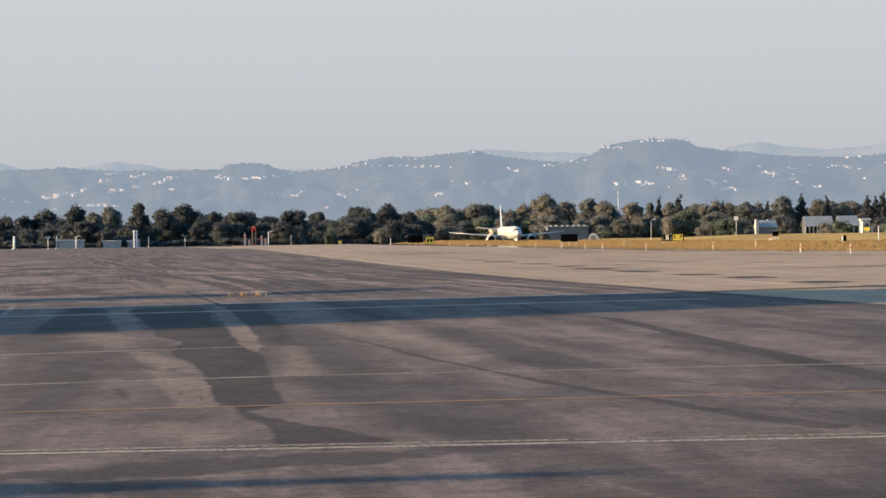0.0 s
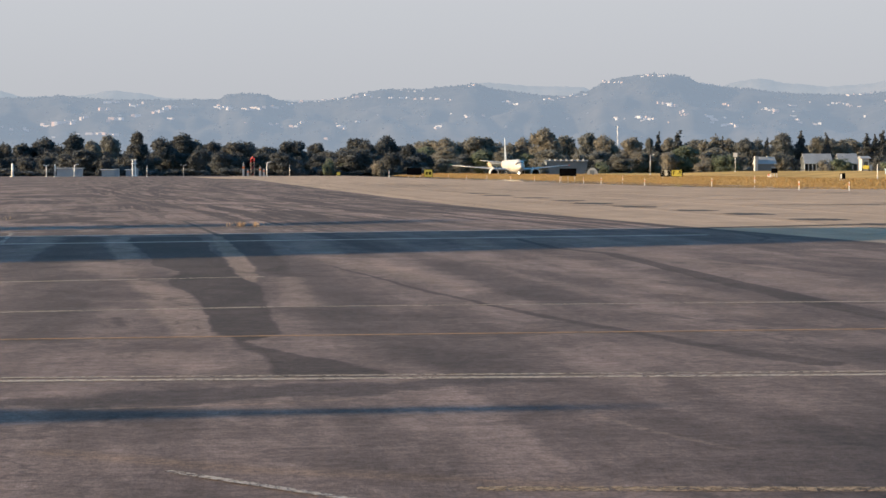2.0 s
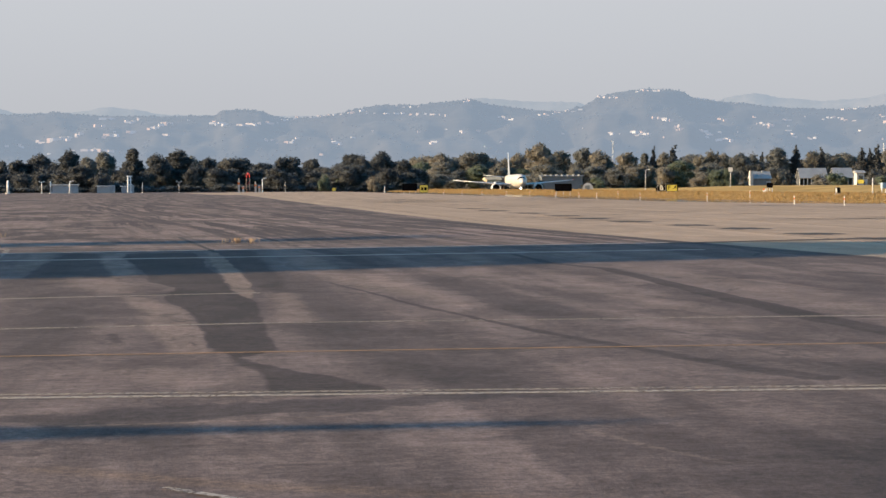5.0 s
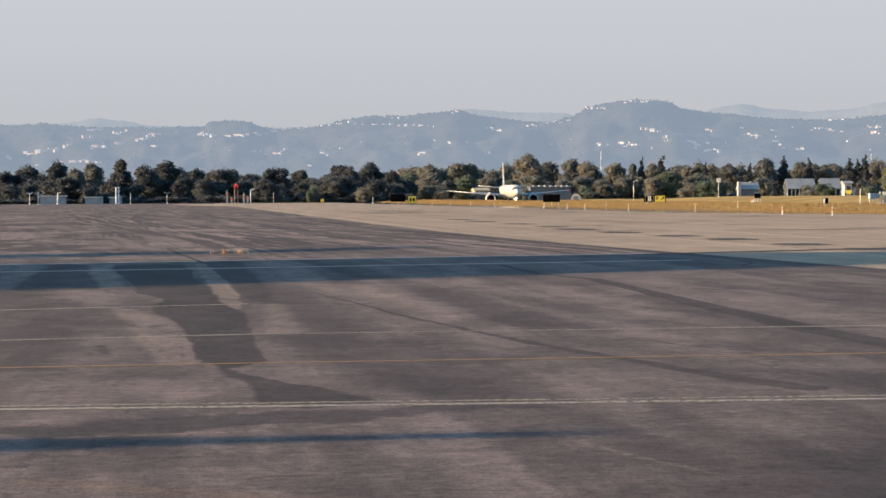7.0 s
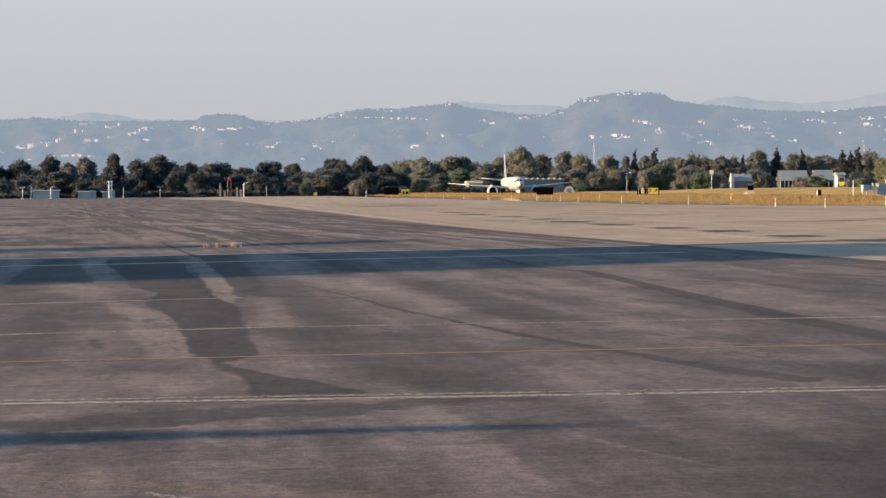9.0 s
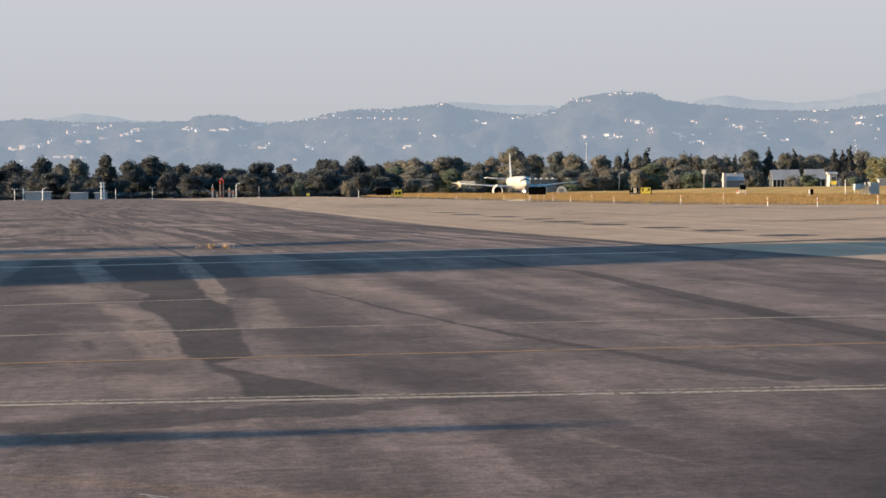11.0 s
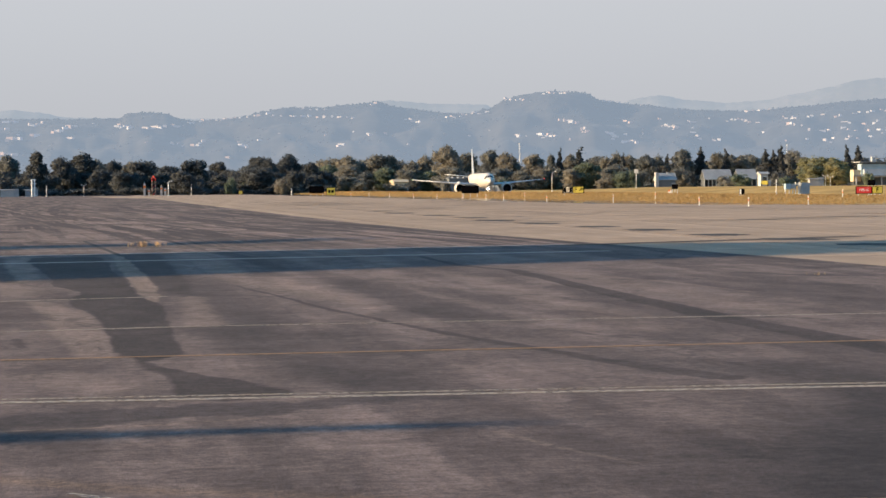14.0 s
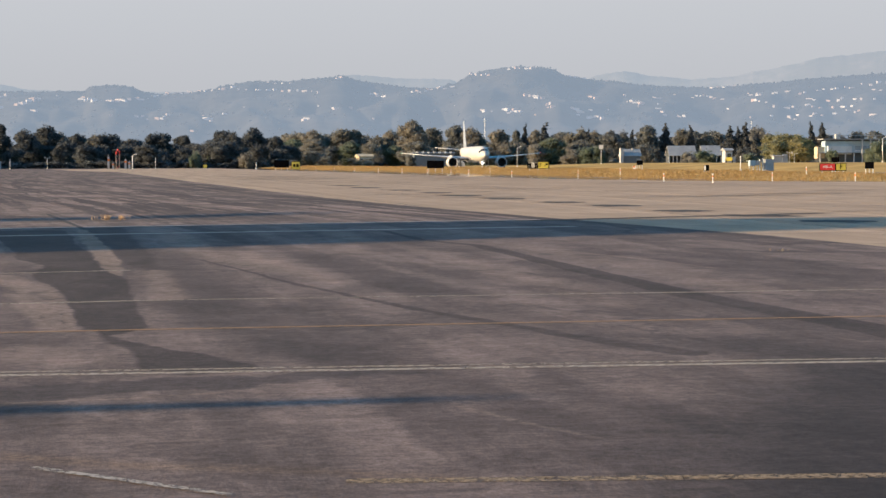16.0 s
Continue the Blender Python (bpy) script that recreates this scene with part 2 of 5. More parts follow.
    # broad soft wear, and darker areas on the right close by
    lay([(chain(k, ragged, [(-2.6, 34, 0.7), (-1.9, 27, 0.6), (-1.5, 20, 0.5)], 0.5), 0.35),
         (chain(k, ragged, [(1.5, 38, 0.45), (1.75, 28, 0.40), (1.75, 21, 0.35), (2.0, 17, 0.3)], 0.30), 0.60),
         (chain(k, ragged, [(1.2, 23.5, 0.3), (1.3, 20.5, 0.25)], 0.25), 0.40),
         (chain(k, ragged, [(2.5, 22.5, 0.3), (2.7, 18, 0.4), (2.6, 16.3, 0.3)], 0.35), 0.45),
         (chain(k, ragged, [(4.25, 35.5, 0.35), (4.6, 29, 0.5), (4.9, 24, 0.45)], 0.25), 0.50),
         (chain(k, ragged, [(5.6, 32, 0.25), (5.7, 26, 0.3)], 0.25), 0.40),
         (chain(k, ragged, [(3.6, 22, 0.3), (4.6, 19, 0.25), (5.4, 17.5, 0.2)], 0.3), 0.45),
         (chain(k, ragged, [(5.5, 21.5, 0.10), (6.6, 20.4, 0.14), (7.6, 20.0, 0.10)], 0.12), 0.65),
         (chain(k, ragged, [(10.8, 31, 0.35), (10.7, 25, 0.35)], 0.3), 0.50),
         (chain(k, ragged, [(9.6, 36, 0.25), (10.9, 33, 0.3), (13.0, 30, 0.3)], 0.3), 0.45),
         (chain(k, ragged, [(12.6, 40.5, 0.5), (15.2, 41.5, 0.7)], 0.4), 0.50),
         (chain(k, ragged, [(12.2, 35.6, 0.25), (13.8, 34.0, 0.35), (15.5, 33.4, 0.3)], 0.15), 0.60),
         (chain(k, ragged, [(5.4, 17.6, 0.5), (6.8, 15.9, 0.6)], 0.5), 0.45),
         (chain(k, ragged, [(6.6, 15.0, 0.5), (6.4, 9.0, 1.5)], 0.9), 0.55),
         (chain(k, ragged, [(5.9, 14.6, 0.3), (8.0, 13.9, 0.5)], 0.3), 0.50),
         (chain(k, ragged, [(3.3, 8.7, 0.25), (4.6, 9.0, 0.45), (6.5, 9.3, 0.8)], 0.35), 0.70),
         (chain(k, ragged, [(4.0, 9.2, 0.7), (5.0, 11.2, 0.6), (6.2, 12.8, 0.7)], 0.9), 0.55),
         (chain(k, ragged, [(1.4, 12.2, 0.2), (5.0, 11.8, 0.25)], 0.3), 0.30),
         (chain(k, ragged, [(-0.6, 13.0, 0.1), (2.0, 13.1, 0.12)], 0.25), 0.35),
         (chain(k, ragged, [(2.2, 10.9, 0.15), (4.5, 10.3, 0.3)], 0.35), 0.35)], (0.054, 0.047, 0.045))
    lay([(chain(k, p, [(-1.7, 14.15, 0.26), (-0.3, 14.55, 0.46), (0.9, 14.95, 0.46), (2.0, 15.2, 0.28), (2.9, 15.3, 0.08)], 0.12), 0.85)],
        (0.050, 0.044, 0.044))
    # broad darker areas over the right foreground, and a small one further left
    lay([(chain(k, p, [(4.3, 8.8, 1.0), (4.9, 11.2, 1.15), (6.3, 13.2, 1.5)], 0.8), 0.88),
         (chain(k, ragged, [(6.4, 17.2, 0.7), (6.7, 14.4, 1.0)], 0.8), 0.62),
         (chain(k, ragged, [(2.2, 18.8, 0.5), (1.8, 16.4, 0.6)], 0.6), 0.30)], (0.028, 0.025, 0.025))
    # pale rubbed bands
    lay([(chain(k, p, [(-2.2, 37, 0.7), (-1.6, 34, 0.6), (-1.15, 31.5, 0.2)], 0.3), 0.60),
         (chain(k, p, [(-2.1, 50, 0.25), (-1.75, 43, 0.30), (-1.5, 37.5, 0.35)], 0.10), 0.65),
         (chain(k, p, [(-3.9, 51, 0.35), (-3.6, 45, 0.25), (-3.6, 40, 0.2)], 0.15), 0.50),
         (chain(k, p, [(2.3, 51.5, 0.35), (2.5, 45, 0.40), (2.6, 39, 0.35)], 0.15), 0.60),
         (chain(k, p, [(6.2, 53, 0.40), (6.4, 47, 0.40), (6.2, 41, 0.35)], 0.25), 0.45),
         (chain(k, p, [(9.0, 49, 0.5), (9.5, 44, 0.5)], 0.3), 0.40),
         (chain(k, p, [(-0.95, 30, 0.18), (-0.45, 26.5, 0.32), (-0.28, 23, 0.30), (-0.05, 20, 0.18)], 0.10), 0.75),
         (chain(k, p, [(-0.4, 18, 0.4), (0.1, 16.6, 0.35)], 0.3), 0.35),
         (chain(k, p, [(2.55, 37.5, 0.35), (2.95, 34, 0.4), (3.3, 30, 0.25)], 0.25), 0.70),
         (chain(k, p, [(3.2, 37, 0.3), (3.55, 31, 0.25), (3.75, 27, 0.12)], 0.15), 0.68),
         (chain(k, p, [(1.35, 31, 0.2), (1.25, 24.5, 0.25)], 0.15), 0.58),
         (chain(k, p, [(5.2, 38.5, 0.3), (5.6, 36, 0.2)], 0.25), 0.35),
         (chain(k, p, [(6.9, 38, 0.35), (6.6, 28, 0.4), (6.4, 22, 0.3)], 0.35), 0.30),
         (chain(k, p, [(9.0, 40, 0.3), (9.1, 31, 0.35), (9.0, 24, 0.3)], 0.25), 0.40),
         (chain(k, p, [(9.3, 35.5, 0.05), (9.9, 32.5, 0.10), (10.2, 29.5, 0.04)], 0.06), 0.60)], (0.205, 0.171, 0.142))
    # the large sealed stain with its bay and cape, and the smaller ones beside it
    seal = [(chain(k, p, [(-0.92, 49.3, 0.88), (-0.73, 45.7, 0.90), (-0.50, 41, 0.71), (-0.29, 38.2, 0.70), (-0.16, 34.9, 0.66),
                          (0.08, 32.9, 0.45), (0.08, 31.0, 0.52), (0.14, 29.7, 0.66), (0.27, 28, 0.59), (0.38, 26.1, 0.45), (0.42, 24, 0.39),
                          (0.45, 21.7, 0.38), (0.50, 20.0, 0.33), (0.40, 19.2, 0.05)], 0.035), 0.92),
            (chain(k, p, [(-1.0, 31.1, 0.05), (0.0, 31.0, 0.35)], 0.05), 0.8),
            (chain(k, p, [(0.36, 19.2, 0.04), (0.46, 18.6, 0.08), (0.72, 17.7, 0.20), (0.98, 16.75, 0.40), (1.08, 16.2, 0.50)], 0.05), 0.88),
            (chain(k, p, [(0.98, 51.6, 0.55), (1.0, 46, 0.50), (1.12, 40, 0.40), (1.25, 36, 0.35), (1.25, 32, 0.22)], 0.10), 0.78),
            (chain(k, p, [(-2.9, 50, 0.42), (-2.75, 44, 0.62), (-2.4, 37, 0.85)], 0.08), 0.72),
            (chain(k, p, [(-2.9, 36, 0.7), (-3.2, 32, 0.5)], 0.3), 0.45),
            (chain(k, p, [(3.2, 52.5, 0.30), (3.6, 46, 0.28), (3.7, 41, 0.2)], 0.10), 0.75),
            (chain(k, p, [(7.78, 47.5, 0.09), (7.66, 41.3, 0.13), (8.26, 38.8, 0.16), (8.10, 33, 0.20), (7.92, 28.3, 0.25), (7.82, 23.8, 0.25),
                          (7.92, 21.1, 0.27), (8.0, 19.2, 0.30), (8.0, 17.4, 0.30)], 0.03), 0.85),
            (chain(k, ragged, [(9.2, 150, 0.5), (10.2, 104, 0.55), (12.0, 86, 0.5), (13.2, 70, 0.45), (14.2, 59, 0.35), (14.8, 51, 0.28), (15.2, 45, 0.22), (15.6, 40, 0.20)], 0.25), 0.60),
            (chain(k, p, [(13.2, 44.5, 0.06), (14.2, 47.5, 0.08), (14.6, 52, 0.10)], 0.05), 0.70),
            (chain(k, p, [(14.0, 37.5, 0.25), (15.6, 38.2, 0.5)], 0.15), 0.55),
            (chain(k, p, [(2.33, 34, 0.04), (3.15, 27, 0.06), (3.96, 22, 0.09), (4.85, 18.3, 0.13), (5.4, 16.4, 0.20)], 0.04), 0.80),
            (chain(k, p, [(6.0, 15.6, 0.03), (6.9, 14.9, 0.08), (7.8, 14.5, 0.14)], 0.04), 0.75),
            (chain(k, p, [(-0.98, 22.9, 0.05), (-0.86, 21.6, 0.07)], 0.05), 0.75)]
    lay(seal, (0.042, 0.036, 0.034))
    lay([(chain(k, p, [(0.42, 50, 0.13), (0.52, 44, 0.20), (0.68, 38, 0.20), (0.72, 34.5, 0.20), (0.74, 31.8, 0.15), (0.82, 29.4, 0.04)], 0.04), 0.85)],
        (0.215, 0.178, 0.142))
    # rubbed pale scratches, brown dust and small oil spots close by
    for line, amount, tone in [(chain(k, flat, [(-0.9, 13.92, 0.03), (0.32, 14.04, 0.03), (1.11, 14.28, 0.02)], 0.04), 0.6, (0.26, 0.21, 0.155)),
                               (chain(k, flat, [(2.68, 13.1, 0.03), (2.93, 12.18, 0.03), (3.21, 11.41, 0.02)], 0.05), 0.45, (0.25, 0.205, 0.165)),
                               (chain(k, flat, [(-0.9, 11.8, 0.12), (0.25, 10.97, 0.12), (1.16, 10.58, 0.1), (1.98, 10.17, 0.06)], 0.14), 0.5, (0.150, 0.108, 0.066)),
                               (chain(k, flat, [(0.52, 11.77, 0.04), (0.77, 11.76, 0.03)], 0.06), 0.8, (0.040, 0.035, 0.033)),
                               (chain(k, flat, [(1.06, 12.67, 0.02), (1.27, 12.74, 0.02)], 0.05), 0.7, (0.05, 0.044, 0.042)),
                               (chain(k, flat, [(5.05, 13.28, 0.02), (4.97, 12.57, 0.03), (5.3, 12.7, 0.10)], 0.08), 0.6, (0.05, 0.044, 0.042)),
                               (chain(k, flat, [(1.12, 9.95, 0.02), (1.25, 9.93, 0.03)], 0.05), 0.8, (0.04, 0.036, 0.034)),
                               (chain(k, flat, [(1.7, 9.72, 0.03), (2.1, 9.75, 0.05)], 0.06), 0.8, (0.035, 0.031, 0.030)),
                               (chain(k, flat, [(3.6, 18.0, 0.02), (3.75, 18.3, 0.02)], 0.04), 0.7, (0.04, 0.036, 0.034)),
                               (chain(k, flat, [(1.05, 22.6, 0.02), (1.5, 22.3, 0.03)], 0.10), 0.6, (0.05, 0.044, 0.042)),
                               (chain(k, flat, [(12.2, 34.9, 0.02), (13.6, 34.9, 0.10)], 0.10), 0.8, (0.04, 0.036, 0.034)),
                               (chain(k, flat, [(3.45, 21.9, 0.03), (4.1, 21.8, 0.03)], 0.12), 0.6, (0.05, 0.044, 0.042))]:
        c = k.mix(k.math("MULTIPLY", line, k.math("MULTIPLY", k.ramp(grit, 0.35, 0.6, 0.4, 1.0), amount)), c, tone)
    # hairline cracks in wandering cells
    cells = k.add("TexVoronoi", {"Vector": k.add("Mapping", {"Vector": shifted(flat, (1, 1, 1), 0.8, (2.5, 2.5, 0)), "Scale": (0.28, 0.12, 1)}).outputs[0], "Scale": 1.0})
    cells.feature = "DISTANCE_TO_EDGE"
    crack = k.math("MULTIPLY", k.ramp(cells.outputs["Distance"], 0.014, 0.004), k.ramp(s2, 0.42, 0.58))
    c = k.mix(k.math("MULTIPLY", crack, 0.5), c, (0.04, 0.036, 0.035))
    fine = k.noise(k.add("Mapping", {"Vector": flat, "Scale": (1.0, 0.40, 1)}).outputs[0], 90.0, 2.0, 0.8)
    mott = k.noise(k.add("Mapping", {"Vector": flat, "Scale": (0.6, 1.6, 1)}).outputs[0], 2.2, 6.0, 0.75)
    c = k.mix(0.36, c, k.mix(k.ramp(grain, 0.3, 0.7), (0.40, 0.40, 0.40), (1.60, 1.60, 1.60)), "MULTIPLY")
    c = k.mix(0.28, c, k.mix(k.ramp(fine, 0.3, 0.7), (0.5, 0.5, 0.5), (1.5, 1.5, 1.5)), "MULTIPLY")
    c = k.mix(0.7, c, k.mix(k.ramp(grit, 0.3, 0.7), (0.6, 0.6, 0.6), (1.4, 1.4, 1.4)), "MULTIPLY")
    c = k.mix(0.42, c, k.mix(k.ramp(mott, 0.32, 0.68), (0.62, 0.62, 0.62), (1.35, 1.35, 1.35)), "MULTIPLY")
    cloud = k.noise(k.add("Mapping", {"Vector": ragged, "Scale": (0.8, 0.5, 1)}).outputs[0], 1.0, 6.0, 0.72)
    c = k.mix(0.8, c, k.mix(k.ramp(cloud, 0.32, 0.66), (1.30, 1.30, 1.30), (0.62, 0.62, 0.63)), "MULTIPLY")
    c = k.mix(1.0, c, (1.12, 0.98, 0.97), "MULTIPLY")
    k.bump(k.math("ADD", grain, grit), 0.35, 0.012)
    return k.done(c, 0.92, 0.0, 0.25)


def concrete(name, light, dark):
    k = Nodes(name)
    co = k.coords()
    rnd = k.add("ObjectInfo").outputs["Random"]
    s1 = k.noise(k.add("Mapping", {"Vector": co, "Scale": (0.6, 0.05, 1)}).outputs[0], 1.0, 5.0, 0.6)
    s2 = k.noise(co, 0.35, 5.0, 0.65)
    grain = k.noise(co, 16.0, 4.0, 0.7)
    c = k.mix(k.ramp(s1, 0.35, 0.65), dark, light)
    c = k.mix(k.ramp(s2, 0.45, 0.7, 0.0, 0.5), c, dark)
    c = k.mix(0.5, c, k.mix(rnd, (0.86, 0.86, 0.86), (1.1, 1.1, 1.1)), "MULTIPLY")
    c = k.mix(0.4, c, k.mix(k.ramp(grain, 0.3, 0.7), (0.7, 0.7, 0.7), (1.3, 1.3, 1.3)), "MULTIPLY")
    k.bump(grain, 0.3, 0.01)
    return k.done(c, 0.9, 0.0, 0.25)


def mirage_shoulder(name):
    """Dark seal, glass-smooth in long stretches to imitate heat mirage, rough between them."""
    k = Nodes(name)
    co = k.coords()
    smooth = k.ramp(k.noise(k.add("Mapping", {"Vector": co, "Scale": (0.5, 0.06, 1)}).outputs[0], 1.0, 4.0, 0.6), 0.32, 0.42)
    stain = k.ramp(k.noise(co, 0.6, 5.0, 0.65), 0.35, 0.65)
    return k.done(k.mix(stain, (0.020, 0.019, 0.020), (0.045, 0.041, 0.040)), k.math("SUBTRACT", 0.62, k.math("MULTIPLY", smooth, 0.57)), 0.0, 0.4)


def paint(name, colour, cover):
    """Road paint, worn through to the pavement in flakes."""
    k = Nodes(name)
    co = k.coords()
    a = k.noise(co, 17.0, 5.0, 0.85)
    b = k.noise(co, 0.45, 3.0)
    keep = k.ramp(k.math("ADD", a, k.math("ADD", k.math("MULTIPLY", b, 0.3), 0.2)), 1.34 - cover, 1.52 - cover)
    k.done(k.mix(k.ramp(a, 0.3, 0.7), tuple(c * 0.7 for c in colour), colour), 0.8, 0.0, 0.3)
    k.set(k.bsdf.inputs["Alpha"], keep)
    return k.m


def foliage(name, dark, light, haze_sheen=0.42):
    k = Nodes(name)
    co = k.coords()
    isl = k.add("NewGeometry").outputs["Random Per Island"]
    rnd = k.add("ObjectInfo").outputs["Random"]
    c = k.mix(k.ramp(isl, 0.0, 1.0), dark, light)
    c = k.mix(k.ramp(k.noise(co, 0.35, 3.0), 0.35, 0.65, 0.0, 0.5), c, tuple(v * 0.8 for v in dark))
    c = k.mix(0.6, c, k.mix(rnd, (0.7, 0.75, 0.75), (1.35, 1.25, 1.1)), "MULTIPLY")
    k.done(c, 0.6, 0.0, 0.2 + 0.7 * haze_sheen)
    # bluish sheen lifts the darks, standing in for haze before far trees
    k.bsdf.inputs["Sheen Weight"].default_value = haze_sheen
    k.bsdf.inputs["Sheen Roughness"].default_value = 0.6
    k.bsdf.inputs["Sheen Tint"].default_value = (0.80, 0.92, 1.0, 1)
    thin = k.add("BsdfTranslucent", {"Color": c})
    both = k.add("MixShader", {0: 0.60, 1: k.bsdf.outputs[0], 2: thin.outputs[0]})
    k.t.links.new(both.outputs[0], k.n["Material Output"].inputs["Surface"])
    return k.m


def hazy(name, ground, haze_glow, air):
    """The far backdrop: a blue emission paints in the haze of miles of air."""
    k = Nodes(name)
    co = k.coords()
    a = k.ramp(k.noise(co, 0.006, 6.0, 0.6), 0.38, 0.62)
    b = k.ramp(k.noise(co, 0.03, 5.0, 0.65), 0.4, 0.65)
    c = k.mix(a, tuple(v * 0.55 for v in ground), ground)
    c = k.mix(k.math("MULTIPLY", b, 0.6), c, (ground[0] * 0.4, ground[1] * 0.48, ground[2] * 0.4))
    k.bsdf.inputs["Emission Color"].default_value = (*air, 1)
    k.bsdf.inputs["Emission Strength"].default_value = haze_glow
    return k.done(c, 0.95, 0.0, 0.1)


ASPHALT = asphalt("worn_asphalt")
CONCRETE = concrete("pale_concrete", (0.435, 0.317, 0.222), (0.312, 0.227, 0.159))
RUNWAY = worn("runway_asphalt", (0.10, 0.09, 0.085), 0.9, coarse=0.05, fine=3.0)
SHOULDER = mirage_shoulder("mirage_shoulder")
SEAL = worn("dark_seal", (0.024, 0.016, 0.014), 0.85, coarse=0.8, fine=14.0, amount=0.4)
SOIL = worn("dry_soil", (0.42, 0.28, 0.10), 0.95, coarse=0.06, fine=1.4, amount=0.4, spec=0.1)
YELLOW_LINE = paint("worn_yellow_paint", (0.31, 0.220, 0.135), 0.60)
ORANGE_LINE = paint("worn_orange_paint", (0.40, 0.23, 0.11), 0.72)
PALE_LINE = paint("worn_pale_paint", (0.43, 0.36, 0.285), 0.64)
FAINT_LINE = paint("faint_paint", (0.36, 0.295, 0.225), 0.62)
BRIGHT_LINE = paint("long_pale_paint", (0.50, 0.43, 0.36), 0.74)
WHITE_LINE = paint("worn_white_paint", (0.42, 0.37, 0.315), 0.60)

# ---------------------------------------------------------------- ground
US = [-6000, -2500, -900, -320] + list(range(-300, 40, 30)) + list(range(44, 96, 2)) + [100, 108, 117, 126, 135, 143, 151, 160, 200, 300, 700, 1500, 3000, 6000]
VS = [-3000, -1000, -300, -50, 0, 40, 80] + list(range(100, 240, 5)) + list(range(240, 660, 20)) + [680, 700, 800, 1000, 1500, 2200, 3200, 4800]
gv = [(u, v, rise(u, v)) for v in VS for u in US]
gf = [(j * len(US) + i, j * len(US) + i + 1, (j + 1) * len(US) + i + 1, (j + 1) * len(US) + i)
      for j in range(len(VS) - 1) for i in range(len(US) - 1)]
ground = put("ground", mesh("ground", gv, gf, True), SOIL, at=grid_pose(0, 0))
tagged(ground, "dry grass and bare soil of the airfield", "ground", kind="structure")


def slab(name, outline, z0, z1, material, label, category):
    bm = bmesh.new()
    low = [bm.verts.new((u, v, z0)) for u, v in outline]
    top = [bm.verts.new((u, v, z1)) for u, v in outline]
    bm.faces.new(top)
    n = len(outline)
    for i in range(n):
        bm.faces.new((low[i], low[(i + 1) % n], top[(i + 1) % n], top[i]))
    ob = part(name, bm, material, None, at=grid_pose(0, 0))
    return tagged(ob, label, category, kind="structure")


taxilane = slab("taxilane", [(8, -40), (50, -40), (50, 640), (8, 640)], -0.2, -0.004, SEAL,
                "pale concrete taxilane with dark joints", "pavement")
apron = slab("apron", [(-300, -40), (16.4, -40), (16.3, 20), (15.9, 42), (14.9, 53), (13.6, 69), (12.4, 92), (12.0, 121),
                       (11.1, 211), (9.8, 400), (9.4, 645), (-30, 645), (-40, 900), (-300, 900)], -0.2, 0.004, ASPHALT,
             "worn brown-grey asphalt apron with dark sealed stains", "pavement")
slab("apron_end", [(3, 430), (10.2, 395), (10, 560), (-4, 560)], -0.2, 0.010, CONCRETE, "pale concrete strip at the apron's end", "pavement")
side_road = slab("side_road", [(50.05, -40), (400, -40), (400, 86), (139, 129), (99, 139), (81, 146), (69, 154), (63.5, 163.5), (60.5, 179),
                               (60, 205), (60, 640), (50.05, 640)], -0.2, -0.002, CONCRETE, "pale concrete side road to the runway", "pavement")
shoulder = slab("shoulder", [(49.0, 640), (48.5, 190), (54, 168), (63, 155), (76, 146), (98, 137.5), (100, 141.5), (82, 148.5), (70, 156.4), (64.6, 165.6), (61.6, 180), (60.8, 205), (60.8, 640)], -0.1, 0.004, SHOULDER,
                "dark shoulder along the taxilane, made smooth to imitate heat mirage", "pavement")
lanes = [-300, 440, 460, 486, 520, 560, 590, 610, 645]
runway = put("runway", mesh("runway", [(u, v, runway_z(v) + z) for v in lanes for u, z in ((82, -0.2), (82, 0), (126, 0), (126, -0.2))],
                            [(4 * i + j, 4 * i + j + 1, 4 * i + j + 5, 4 * i + j + 4) for i in range(len(lanes) - 1) for j in range(3)]),
             RUNWAY, at=grid_pose(0, 0))
tagged(runway, "dark asphalt runway behind the dry grass", "pavement", kind="structure")


def stripe(name, u0, v0, u1, v1, width, material, label, z=0.008):
    way = Vector((u1 - u0, v1 - v0, 0))
    side = Vector((-way.y, way.x, 0)).normalized() * (width / 2)
    n = max(1, int(way.length / 4))
    verts, faces = [], []
    for i in range(n + 1):
        q = Vector((u0, v0, z)) + way * (i / n)
        verts += [q - side, q + side]
        if i:
            faces.append((2 * i - 2, 2 * i, 2 * i + 1, 2 * i - 1))
    ob = put(name, mesh(name, verts, faces), material, at=grid_pose(0, 0))
    return tagged(ob, label, "pavement marking", kind="structure")


stripe("taxi_line", 1.45, 10.13, 9.0, 9.05, 0.15, YELLOW_LINE, "wide worn yellow line painted on the apron")
stripe("double_line", -40, 18.46, 16, 14.68, 0.14, PALE_LINE, "pale worn line, one of a pair on the apron")
stripe("double_line", -40, 18.72, 16, 14.92, 0.11, FAINT_LINE, "faint line, one of a pair on the apron")
stripe("orange_line", -40, 19.0, 1.0, 19.86, 0.085, ORANGE_LINE, "thin orange line painted on the apron")
stripe("orange_line", 1.0, 19.86, 16, 19.75, 0.085, ORANGE_LINE, "thin orange line painted on the apron")
stripe("faint_line", -40, 18.5, 1.0, 24.1, 0.17, FAINT_LINE, "faint rubbed-out line on the apron")
stripe("faint_line", 1.0, 24.1, 15.8, 23.9, 0.15, FAINT_LINE, "faint rubbed-out line on the apron")
